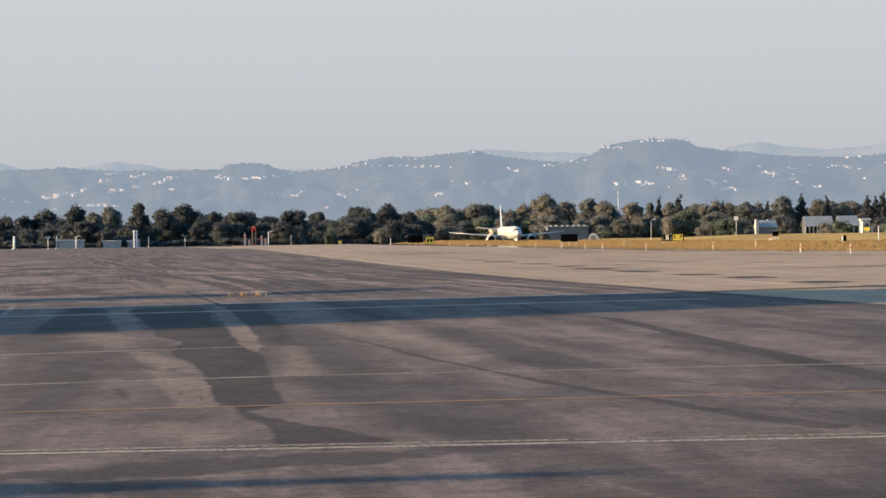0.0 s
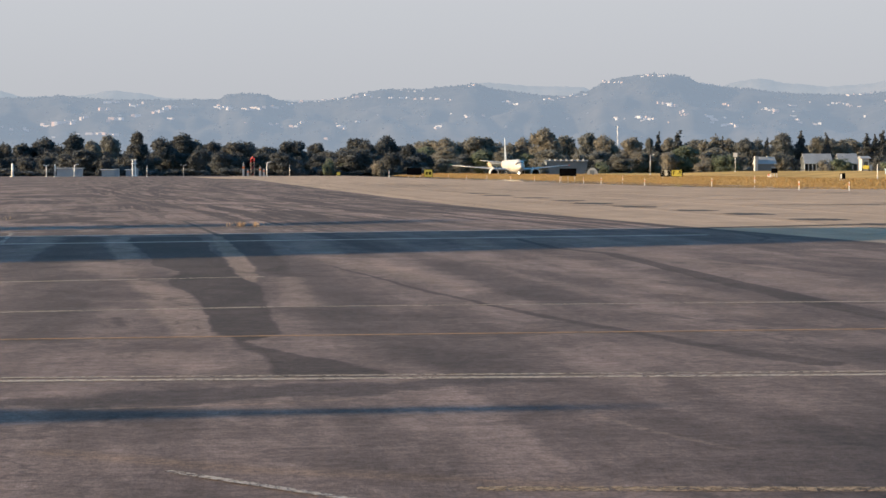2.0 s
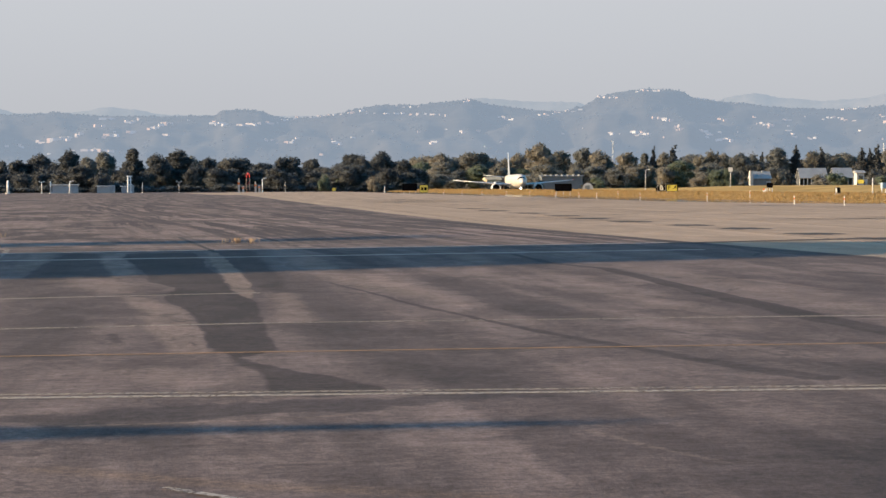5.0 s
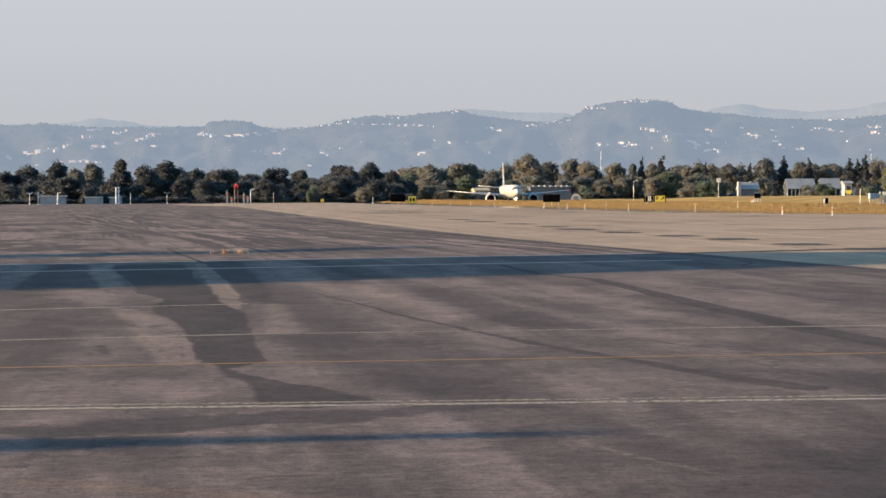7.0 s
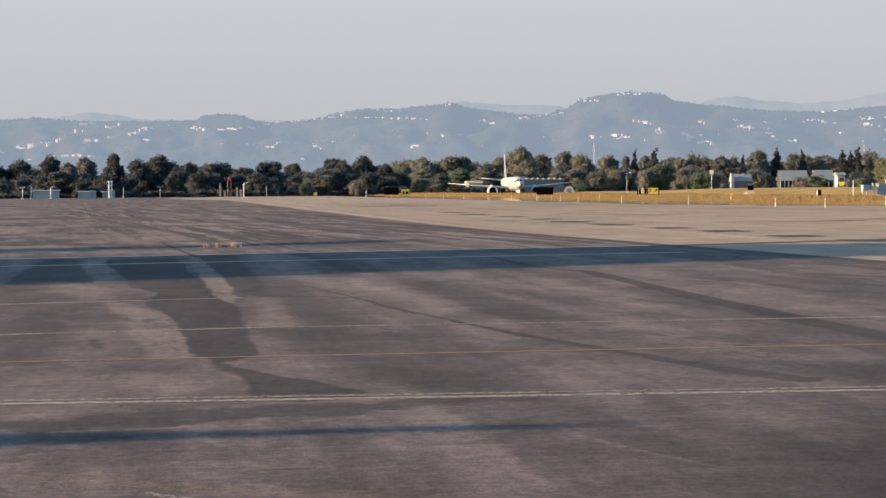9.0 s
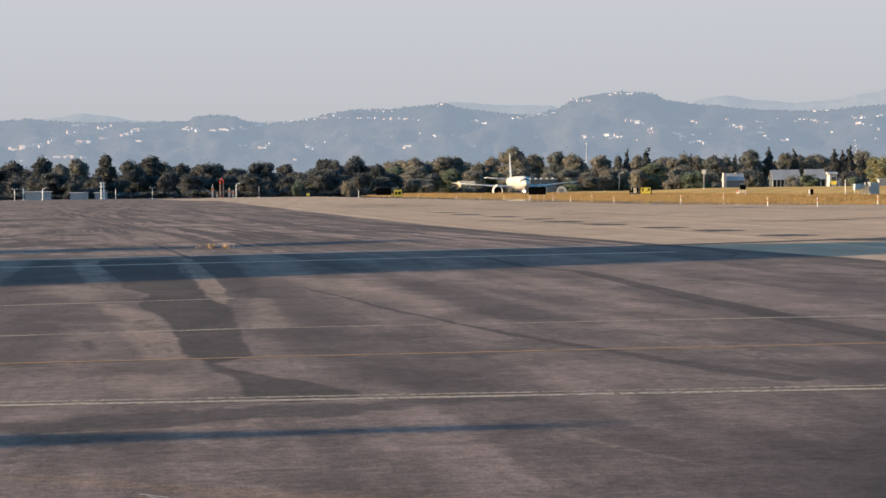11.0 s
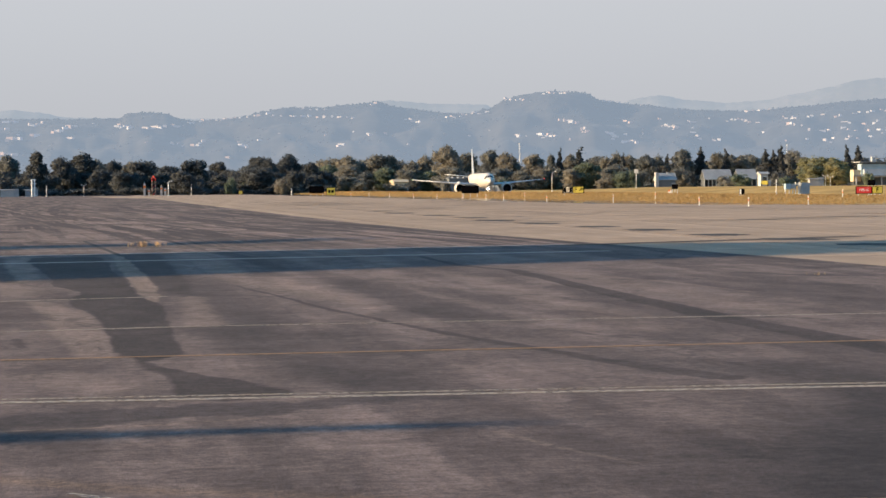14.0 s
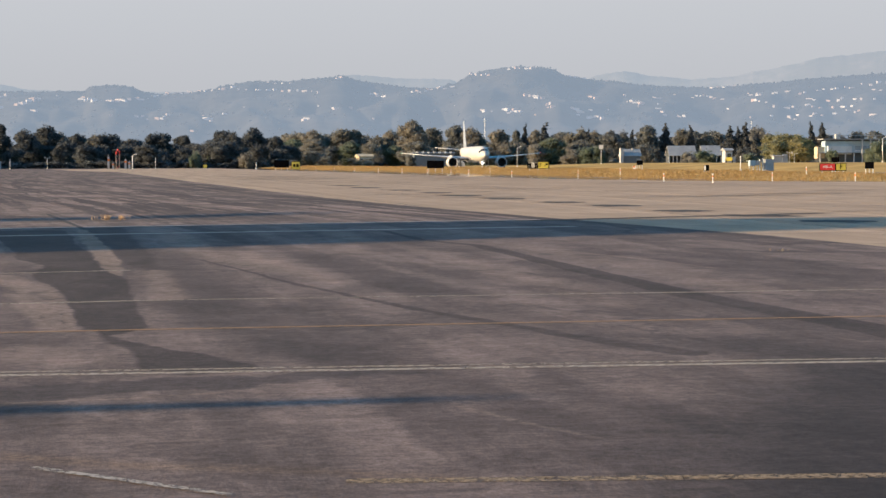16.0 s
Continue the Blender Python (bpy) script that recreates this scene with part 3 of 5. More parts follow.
stripe("faint_line", -40, 21.5, 1.0, 31.0, 0.18, FAINT_LINE, "faint rubbed-out line on the apron")
stripe("pale_line", -40, 38.5, 13.2, 49.4, 0.36, BRIGHT_LINE, "long pale line across the apron")
stripe("pale_line", -40, 42.5, 13.8, 55.5, 0.42, BRIGHT_LINE, "long pale line across the apron's lit strip")
stripe("pale_line", -40, 44.0, 5.0, 57.3, 0.30, FAINT_LINE, "long faint line across the apron")
stripe("white_line", -0.20, 10.93, 0.82, 9.8, 0.07, WHITE_LINE, "short slanting white line on the apron", 0.013)
stripe("dashed_line", -5.1, 53.5, -4.6, 45.0, 0.13, WHITE_LINE, "white dashes along the apron")
stripe("dashed_line", -5.6, 53.5, -5.1, 45.0, 0.10, WHITE_LINE, "white dashes along the apron")
# a thin shadow line painted as a dark stripe on the concrete
stripe("tar_seam", 13.0, 54.6, 24.5, 60.0, 0.7, SEAL, "narrow dark stripe painted as a shadow line across the concrete", 0.010)
stripe("tar_seam", -0.6, 66.0, 0.5, 50.4, 0.16, SEAL, "narrow dark tar seam along the apron", 0.010)

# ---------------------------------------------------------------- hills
# both hill coats glow blue to imitate haze
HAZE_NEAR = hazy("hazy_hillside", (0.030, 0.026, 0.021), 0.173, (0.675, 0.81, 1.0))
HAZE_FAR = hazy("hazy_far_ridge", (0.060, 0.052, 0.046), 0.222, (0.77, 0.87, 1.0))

RIDGE = [(-12.9, 2.11), (-11.9, 2.12), (-11.1, 2.19), (-10.5, 2.12), (-9.7, 2.08), (-8.0, 2.07), (-6.54, 2.1),
         (-6.34, 2.24), (-5.84, 2.28), (-5.2, 2.24), (-4.88, 2.09), (-4.4, 2.02), (-3.05, 2.1), (-2.38, 2.28), (-1.7, 2.4),
         (-0.7, 2.4), (0.31, 2.49), (0.98, 2.55), (1.65, 2.39), (2.98, 2.22), (3.65, 2.19), (4.32, 2.33), (4.82, 2.62),
         (5.32, 2.74), (6.15, 2.83), (7.14, 2.77), (7.64, 2.53), (8.62, 2.41), (10.25, 2.23), (11.9, 2.16), (13.3, 2.28),
         (15.0, 2.43), (16.9, 2.54), (22, 2.4), (30, 2.0), (45, 1.6)]
FAR_RIDGE = [(-12.9, 2.32), (-12.2, 2.15), (-10.5, 2.19), (-9.66, 2.35), (-9.0, 2.29), (-8.0, 2.12), (-3.0, 2.07), (0.3, 2.44),
             (1.31, 2.59), (3.0, 2.48), (4.15, 2.46), (4.65, 2.29), (7.8, 2.31), (8.62, 2.58), (9.28, 2.68), (10.25, 2.51),
             (11.2, 2.42), (12.36, 2.47), (13.34, 2.66), (14.15, 2.81), (14.96, 3.0), (15.76, 3.07), (16.84, 3.2), (20, 3.3),
             (28, 2.6), (45, 1.8)]


def along(line, b):
    if b < line[0][0]:
        return line[0][1] - 0.02 * (line[0][0] - b)
    for (b0, e0), (b1, e1) in zip(line, line[1:]):
        if b <= b1:
            t = (b - b0) / (b1 - b0)
            t = t * t * (3 - 2 * t) * 0.5 + t * 0.5
            return e0 + (e1 - e0) * t
    return line[-1][1]


def hill_height(line, b, r, foot, crest, rough, seed):
    top = EYE.z + crest * math.tan(radians(along(line, b)))
    k = min(1.0, max(0.0, (r - foot) / (crest - foot)))
    q = Vector((b * 0.55 + seed, r * 0.0016, seed))
    folds = noise.fractal(q, 1.1, 2.1, 4) * rough * k * (1 - k) * 4
    small = noise.fractal(Vector((b * 6.0, r * 0.01, seed + 7)), 0.9, 2.0, 3) * 2.2 * k
    body = top * (0.10 * k + 0.90 * (k ** 1.15)) if r <= crest else top * (1 - 0.7 * (r - crest) / 350.0)
    return body + folds * top * 0.16 + small


def hills(name, line, foot, crest, rough, seed, material, label, steps):
    bs = [-30 + 0.10 * i for i in range(int(78 / 0.10) + 1)]
    rs = [foot + (crest - foot) * i / steps for i in range(steps + 1)] + [crest + 120, crest + 330]
    verts = []
    for r in rs:
        for b in bs:
            x, y = polar(b, r)
            verts.append((x, y, hill_height(line, b, r, foot, crest, rough, seed)))
    n = len(bs)
    faces = [(j * n + i, j * n + i + 1, (j + 1) * n + i + 1, (j + 1) * n + i)
             for j in range(len(rs) - 1) for i in range(n - 1)]
    return tagged(put(name, mesh(name, verts, faces, True), material), label, "hills", kind="structure")


hills("backdrop_hills", RIDGE, 1900, 3900, 0.9, 3.0, HAZE_NEAR, "brush-covered hills with blue haze painted in and scattered houses", 34)
hills("backdrop_far_ridge", FAR_RIDGE, 4000, 4550, 0.5, 11.0, HAZE_FAR, "pale far ridge with thick haze painted in", 10)

# ---------------------------------------------------------------- trees
BARK = worn("bark", (0.09, 0.07, 0.055), 0.9, coarse=1.0, fine=6.0, amount=0.4)
LEAF_DARK = foliage("dark_foliage", (0.042, 0.049, 0.058), (0.058, 0.061, 0.064), 0.5)
LEAF_OLIVE = foliage("olive_foliage", (0.165, 0.158, 0.136), (0.220, 0.198, 0.155), 0.6)
LEAF_MID = foliage("grey_green_foliage", (0.135, 0.140, 0.136), (0.180, 0.176, 0.158), 0.6)
LEAF_GREEN = foliage("green_foliage", (0.105, 0.138, 0.098), (0.140, 0.178, 0.108))
LEAF_YELLOW = foliage("yellow_green_foliage", (0.22, 0.21, 0.09), (0.34, 0.31, 0.14))


def crown_mesh(name, lobes, leaves, size, rng):
    """Sprays of leaves round many uneven clumps (x, y, z, rx, rz), thick towards the outside, with a ragged core."""
    verts, faces = [], []
    total = sum(rx * rx for *_, rx, rz in lobes)
    for lx, ly, lz, rx, rz in lobes:
        bm = bmesh.new()
        bmesh.ops.create_icosphere(bm, subdivisions=2, radius=1.0)
        base = len(verts)
        for v in bm.verts:
            k = 0.66 + 0.30 * noise.noise(v.co * 2.3 + Vector((lx, ly, lz)))
            verts.append((lx + v.co.x * rx * k, ly + v.co.y * rx * k, lz + v.co.z * rz * k))
        faces += [tuple(base + w.index for w in f.verts) for f in bm.faces]
        bm.free()
        for _ in range(int(leaves * rx * rx / total)):
            d = Vector((rng.gauss(0, 1), rng.gauss(0, 1), rng.gauss(0.15, 1))).normalized()
            k = 0.88 + 0.30 * noise.noise(d * 2.3 + Vector((lx, ly, lz))) + rng.uniform(-0.26, 0.20)
            c = Vector((lx + d.x * rx * k, ly + d.y * rx * k, lz + d.z * rz * k))
            a = Vector((rng.gauss(0, 1), rng.gauss(0, 1), rng.gauss(0, 0.9))).normalized()
            b = a.cross(d + Vector((rng.gauss(0, 0.5), rng.gauss(0, 0.5), rng.gauss(0, 0.5)))).normalized()
            s = size * rng.uniform(0.45, 1.2)
            i = len(verts)
            verts += [c - a * s, c + b * s * 0.6 - a * 0.2 * s, c + a * s, c - b * s * 0.6 + d * s * 0.3]
            faces.append((i, i + 1, i + 2, i + 3))
    return mesh(name, verts, faces)


def tree_model(kind, seed):
    """Crown and trunk meshes of a tree about ten metres tall; scaled where it is planted."""
    rng = random.Random(seed)
    lobes = []
    if kind in ("round", "tall"):
        wide, n = (2.6, 30) if kind == "round" else (1.55, 26)
        lean = rng.uniform(-0.5, 0.5)
        for i in range(n):
            d = Vector((rng.gauss(0, 1), rng.gauss(0, 1), rng.gauss(0.1, 1.1))).normalized() * rng.uniform(0.62, 0.86)
            k = wide * rng.uniform(0.30, 0.50)
            lobes.append((d.x * wide + lean * d.z, d.y * wide, 5.0 + d.z * 4.2, k, k * rng.uniform(0.9, 1.35)))
        lobes += [(0, 0, 4.6, wide * 0.86, 3.7), (lean * 0.6, 0, 7.4, wide * 0.55, 1.9)]
    elif kind == "conifer":
        for i in range(14):
            z = 1.5 + i * 0.60
            w = 1.7 * (1 - i / 15.5) * rng.uniform(0.7, 1.15)
            lobes.append((rng.uniform(-0.25, 0.25), rng.uniform(-0.25, 0.25), z, w, 0.6))
    else:
        for i in range(16):
            a, r = rng.uniform(0, 6.28), rng.uniform(0.6, 3.3)
            k = rng.uniform(1.1, 2.0)
            lobes.append((r * math.cos(a), r * math.sin(a), rng.uniform(1.8, 7.0) - 0.35 * r, k, k * 0.95))
        lobes.append((0, 0, 4.0, 3.1, 3.9))
    crown = crown_mesh("crown", lobes, 6000 if kind != "bush" else 2600, 0.24 if kind != "bush" else 0.37, rng)
    bm = bmesh.new()
    lean = rng.uniform(-0.25, 0.25)
    fork = Vector((lean, 0, 3.4 if kind != "bush" else 1.6))
    tube((0, 0, -0.1), fork, 0.30, 0.20, 8, bm)
    for i in range(5):
        a = i * 1.26 + rng.random()
        tip = fork + Vector((math.cos(a) * 1.2, math.sin(a) * 1.2, rng.uniform(1.6, 3.2)))
        tube(fork, tip, 0.15, 0.05, 6, bm)
    me = bpy.data.meshes.new("trunk")
    bm.to_mesh(me)
    bm.free()
    me.materials.append(BARK)
    return crown, me


MODELS = {"round": [tree_model("round", s) for s in (1, 2, 3, 4, 5)], "tall": [tree_model("tall", s) for s in (11, 12, 13)],
          "conifer": [tree_model("conifer", s) for s in (21, 22)], "bush": [tree_model("bush", s) for s in (31, 32, 33)]}
TINTED = {}


def tree(kind, bearing, distance, height, width, leaf, label, z=0.0, category="tree", group=""):
    rng = random.Random(int(bearing * 977 + distance * 13 + height * 31))
    pick = rng.randrange(len(MODELS[kind]))
    crown, trunk = MODELS[kind][pick]
    key = (kind, pick, leaf.name)
    if key not in TINTED:
        me = crown.copy()
        me.materials.append(leaf)
        TINTED[key] = me
    x, y = polar(bearing, distance)
    top = thing("bush" if category == "bush" else "tree", label, category, pose(x, y, z, 0, 0, rng.uniform(0, 360)), group)
    s = Matrix.Diagonal((width / (5.2 if kind != "bush" else 9.0) * (1.75 if kind in ("tall", "conifer") else 1.0),) * 2
                        + (height / (9.9 if kind != "bush" else 8.6), 1))
    put("crown", TINTED[key], None, top, at=s)
    put("trunk", trunk, None, top, at=s)
    return top


LEFT_GROVE = [(-12.77, 15.1, 4.4), (-12.26, 15.0, 5.3), (-11.65, 18.1, 5.9), (-10.76, 20.0, 4.7), (-10.25, 15.6, 4.1),
              (-9.76, 18.8, 5.3), (-8.94, 20.7, 4.1), (-8.2, 17.3, 5.3), (-7.59, 19.7, 5.9), (-7.18, 17.1, 4.1),
              (-6.72, 15.8, 2.9), (-6.23, 14.7, 4.7), (-5.89, 15.6, 5.9), (-5.15, 13.7, 5.3), (-4.4, 16.1, 5.9),
              (-3.32, 11.3, 4.1), (-2.56, 17.2, 6.4), (-2.23, 16.7, 4.1), (-1.67, 18.8, 5.9), (-0.97, 14.1, 3.5)]
MIDDLE_GROVE = [(-0.38, 16.5, 7.3), (0.12, 16.7, 5.3), (0.54, 14.6, 4.1), (1.04, 17.0, 5.9), (1.38, 16.7, 4.1),
                (1.96, 14.8, 4.1), (2.46, 17.5, 4.4), (3.05, 20.9, 5.9), (3.63, 17.9, 5.3), (4.3, 19.6, 5.0), (4.84, 18.4, 5.3),
                (5.58, 17.0, 5.3), (6.13, 17.6, 2.6), (6.71, 17.0, 4.1), (7.45, 16.3, 4.1), (7.78, 15.9, 4.1),
                (8.08, 17.9, 3.5), (8.44, 16.5, 4.1), (8.93, 15.9, 4.7), (9.26, 16.6, 3.5), (9.99, 18.1, 5.9)]
RIGHT_GROVE = [(10.99, 17.1, 4.1), (11.69, 15.2, 4.1), (12.04, 15.0, 4.1), (13.15, 18.6, 4.1), (13.51, 15.3, 2.9),
               (15.53, 14.9, 3.5), (16.09, 15.9, 4.1), (16.57, 14.1, 3.5), (17.2, 15.0, 4.0), (17.9, 16.0, 5.0)]
CONIFERS = [(6.40, 18.8, 1.8), (6.99, 19.4, 2.9), (10.53, 19.0, 2.9), (11.25, 18.1, 2.0), (12.40, 17.7, 3.0),
            (12.63, 17.4, 2.2), (12.84, 18.9, 2.6), (14.73, 19.0, 2.0), (15.05, 18.7, 2.9), (8.25, 16.4, 1.9), (9.55, 16.0, 2.0)]
rng = random.Random(5)
for b, h, w in LEFT_GROVE:
    k = 690 / 870
    tree("tall" if h > 19.5 else "round", b, 690 + rng.uniform(-20, 25), 1.7 + (h - 1.7) * k, 2.1 * w * k,
         rng.choice([LEAF_DARK, LEAF_DARK, LEAF_DARK, LEAF_MID]), "broad dark green tree in a dense row at the field's end", group="far tree row")
for b, h, w in MIDDLE_GROVE + RIGHT_GROVE:
    tree("tall" if w < 4 else "round", b, 860 + rng.uniform(-20, 25), h, 2.15 * w,
         rng.choice([LEAF_MID, LEAF_OLIVE, LEAF_OLIVE]), "broad olive-green tree in a hazy row", group="far tree row")
for b, h, w in CONIFERS:
    tree("conifer", b, 850, h, 2.6 * w, LEAF_DARK, "slim dark conifer among broad trees", group="far tree row")
for b, h, w in [(13.72, 9.6, 9.0), (14.38, 10.4, 10.0)]:
    tree("round", b, 690, h, w, LEAF_YELLOW, "yellow-green leafy tree beside the terminal")
for b, h, w in [(13.84, 14.6, 7.0), (14.33, 13.8, 7.0)]:
    tree("round", b, 830, h, 2.0 * w, LEAF_YELLOW, "yellow-green broad tree behind the field buildings")
tree("round", -3.73, 1300, 21.5, 15, LEAF_DARK, "hazy far tree behind the nearer row")
tree("round", 0.9, 1300, 24, 15, LEAF_DARK, "hazy far tree behind the nearer row")
# the lower ranks that close the row
b = -13.6
while b < 18.2:
    left = b < -0.7
    d = (655 if left else 800) + rng.uniform(-15, 20)
    h = rng.uniform(8.5, 12.5) * (0.80 if left else 1.0)
    if not (9.0 < b < 13.4 or 14.6 < b < 16.2):
        tree("bush" if rng.random() < 0.45 else "round", b, d, h, h * rng.uniform(0.9, 1.2),
             rng.choice([LEAF_DARK, LEAF_DARK] if left else [LEAF_OLIVE, LEAF_GREEN, LEAF_MID]),
             "lower leafy tree before the tall row", group="lower trees")
    tree("bush", b + 0.15, d + 42, rng.uniform(4.5, 7.0), rng.uniform(9, 13), rng.choice([LEAF_DARK, LEAF_DARK] if left else [LEAF_MID, LEAF_OLIVE]),
         "low dense shrub under the trees", category="bush", group="under-tree shrubs")
    tree("bush", b + 0.3, d + 12, rng.uniform(2.8, 4.4), rng.uniform(9, 13), rng.choice([LEAF_DARK, LEAF_DARK] if left else [LEAF_MID, LEAF_GREEN, LEAF_OLIVE]),
         "low shrub under the trees", category="bush", group="under-tree shrubs")
    if left:
        tree("bush", b + 0.05, 644, rng.uniform(2.6, 4.4), rng.uniform(8, 11), LEAF_DARK, "dark low shrub at the apron's end",
             z=-0.8, category="bush", group="under-tree shrubs")
    tree("round", b + 0.3, d + 90, h * 1.35, h * 1.3, rng.choice([LEAF_DARK, LEAF_DARK] if left else [LEAF_MID, LEAF_OLIVE]),
         "tree filling the back of the row", group="back trees")
    b += rng.uniform(0.42, 0.66)
for b, d, h, w, leaf in [(-3.33, 640, 6.2, 4.6, LEAF_GREEN), (-2.9, 650, 5.0, 5, LEAF_GREEN), (-1.9, 640, 5.5, 6, LEAF_OLIVE),
                         (0.0, 760, 7.0, 11, LEAF_OLIVE), (0.35, 760, 6.6, 11, LEAF_OLIVE), (8.15, 770, 8.5, 10, LEAF_GREEN),
                         (8.5, 770, 9.0, 9, LEAF_GREEN), (7.8, 770, 7.0, 10, LEAF_OLIVE), (11.72, 690, 6.4, 8.5, LEAF_GREEN), (11.28, 700, 6.0, 8, LEAF_MID),
                         (13.0, 720, 5.2, 7, LEAF_GREEN), (14.2, 700, 6.0, 8, LEAF_GREEN),
                         (15.33, 580, 5.7, 4.5, LEAF_GREEN), (16.75, 560, 8.4, 8.0, LEAF_GREEN), (16.4, 565, 6.0, 5.0, LEAF_GREEN), (9.95, 730, 9.0, 10, LEAF_OLIVE),
                         (10.2, 740, 8.0, 9, LEAF_DARK), (12.85, 760, 8.0, 9, LEAF_DARK), (1.36, 745, 4.0, 6, LEAF_OLIVE), (1.72, 748, 3.4, 6, LEAF_OLIVE), (2.98, 725, 5.2, 6, LEAF_MID), (4.45, 728, 3.0, 6, LEAF_DARK), (2.05, 750, 5.0, 6, LEAF_DARK), 
                         (4.75, 765, 5.5, 7, LEAF_GREEN)]:
    tree("bush", b, d, h, w, leaf, "rounded green bush at the field's edge", category="bush", group="field bushes")

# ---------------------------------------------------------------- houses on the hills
# wall and roof coats carry the same painted haze glow
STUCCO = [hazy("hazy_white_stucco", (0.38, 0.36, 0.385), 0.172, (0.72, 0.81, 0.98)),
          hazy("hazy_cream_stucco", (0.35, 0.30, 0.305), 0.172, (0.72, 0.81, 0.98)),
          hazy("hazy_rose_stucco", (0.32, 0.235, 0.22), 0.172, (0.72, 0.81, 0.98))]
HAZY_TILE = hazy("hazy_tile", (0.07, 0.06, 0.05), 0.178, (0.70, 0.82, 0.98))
WINDOW_DARK = worn("dark_window", (0.03, 0.035, 0.04), 0.15, coarse=0.5, fine=2.0)


def gable(w, d, h, pitch):
    """A gabled roof over w by d metres from height h, with eaves."""
    e = 0.5
    v = [(-w / 2 - e, -d / 2 - e, h), (w / 2 + e, -d / 2 - e, h), (w / 2 + e, d / 2 + e, h), (-w / 2 - e, d / 2 + e, h),
         (-w / 2 - e, 0, h + pitch), (w / 2 + e, 0, h + pitch)]
    return v, [(0, 1, 5, 4), (2, 3, 4, 5), (1, 2, 5), (3, 0, 4), (3, 2, 1, 0)]


HOUSES = []
for w, d, h, pitch, coat in [(14, 10, 5.5, 2.2, 0), (20, 11, 6.5, 1.6, 0), (11, 9, 7.5, 2.0, 1), (24, 12, 4.5, 1.4, 1), (16, 10, 8.5, 1.5, 2)]:
    bm = box(-w / 2, w / 2, -d / 2, d / 2, -6, h)
    body = bpy.data.meshes.new("wall")
    bm.to_mesh(body)
    bm.free()
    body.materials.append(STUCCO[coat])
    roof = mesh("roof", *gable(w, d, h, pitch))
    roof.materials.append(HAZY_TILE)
    HOUSES.append((body, roof))

rng = random.Random(17)
# streets of houses: bearing and elevation of both ends, and how many houses
WEST = [(-11.73, 1.27, -10.37, 1.51, 9), (-12.21, 1.16, -12.05, 1.16, 2), (-9.88, 1.45, -9.35, 1.49, 5),
        (-9.03, 1.55, -8.89, 1.53, 4), (-8.5, 1.66, -7.84, 1.88, 8), (-8.09, 1.51, -7.97, 1.47, 2), (-9.8, 1.99, -9.47, 1.99, 4),
        (-9.19, 1.88, -8.7, 1.93, 5), (-6.69, 1.88, -6.2, 1.8, 5), (-5.87, 1.76, -4.79, 1.88, 7), (-10.37, 1.06, -9.48, 1.04, 6),
        (-10.04, 1.76, -9.72, 1.8, 2), (-11.01, 1.39, -10.77, 1.37, 3)]
MIDDLE = [(-4.62, 1.95, -2.12, 2.2, 16), (-2.12, 2.15, 0.47, 2.07, 12), (-5.17, 1.34, -4.83, 1.37, 3),
          (-4.71, 1.26, -4.71, 1.24, 1), (-4.46, 1.22, -4.09, 1.4, 4), (-3.05, 1.29, -2.84, 1.22, 4),
          (-2.55, 1.41, -2.46, 1.41, 1), (-0.16, 1.25, 0.0, 1.24, 2), (-3.55, 0.92, -3.38, 0.9, 1), (-1.29, 2.34, -0.45, 2.32, 4)]
CREST = [(1.83, 2.02, 2.29, 1.92, 6), (2.96, 2.05, 4.3, 2.23, 10), (4.71, 2.58, 5.38, 2.57, 6), (5.88, 2.76, 6.71, 2.77, 8),
         (0.66, 1.57, 0.87, 1.57, 2), (3.71, 1.47, 3.75, 1.46, 1), (7.61, 2.55, 8.19, 2.54, 4), (1.12, 1.59, 1.29, 1.58, 1),
         (0.79, 2.48, 1.04, 2.5, 3)]
EAST = [(6.37, 1.94, 6.91, 1.87, 6), (5.67, 1.55, 6.29, 1.48, 7), (5.13, 1.52, 5.21, 1.49, 2), (7.08, 1.73, 7.2, 1.62, 3),
        (7.73, 1.58, 8.06, 1.46, 5), (8.31, 1.88, 8.52, 1.86, 2), (8.72, 2.38, 8.93, 2.37, 2), (9.29, 1.97, 9.38, 1.95, 2),
        (9.46, 1.77, 9.91, 1.7, 7), (10.15, 1.87, 10.39, 1.85, 2), (10.27, 1.58, 10.48, 1.36, 3), (10.8, 1.32, 11.12, 1.31, 3),
        (11.37, 1.94, 12.01, 1.84, 6), (11.81, 2.18, 12.57, 2.23, 5), (12.37, 1.54, 12.45, 1.52, 1),
        (12.93, 1.96, 13.37, 1.93, 3), (13.05, 1.77, 13.29, 1.75, 3), (8.27, 1.31, 8.72, 1.27, 4)]
OUTER = [(13.2, 1.95, 15.5, 2.05, 9), (13.6, 1.55, 16.0, 1.62, 9), (14.5, 1.75, 16.6, 1.8, 8), (13.4, 1.3, 16.8, 1.38, 9), (15.6, 2.1, 17.0, 2.25, 6),
         (-13.6, 1.2, -12.4, 1.25, 4)]
LOOSE = [(-12.4, 1.1, -4.0, 1.9, 7), (-3.5, 1.1, 4.6, 1.7, 7), (5.0, 1.2, 13.0, 2.0, 13), (12.8, 1.2, 17.0, 2.0, 9)]



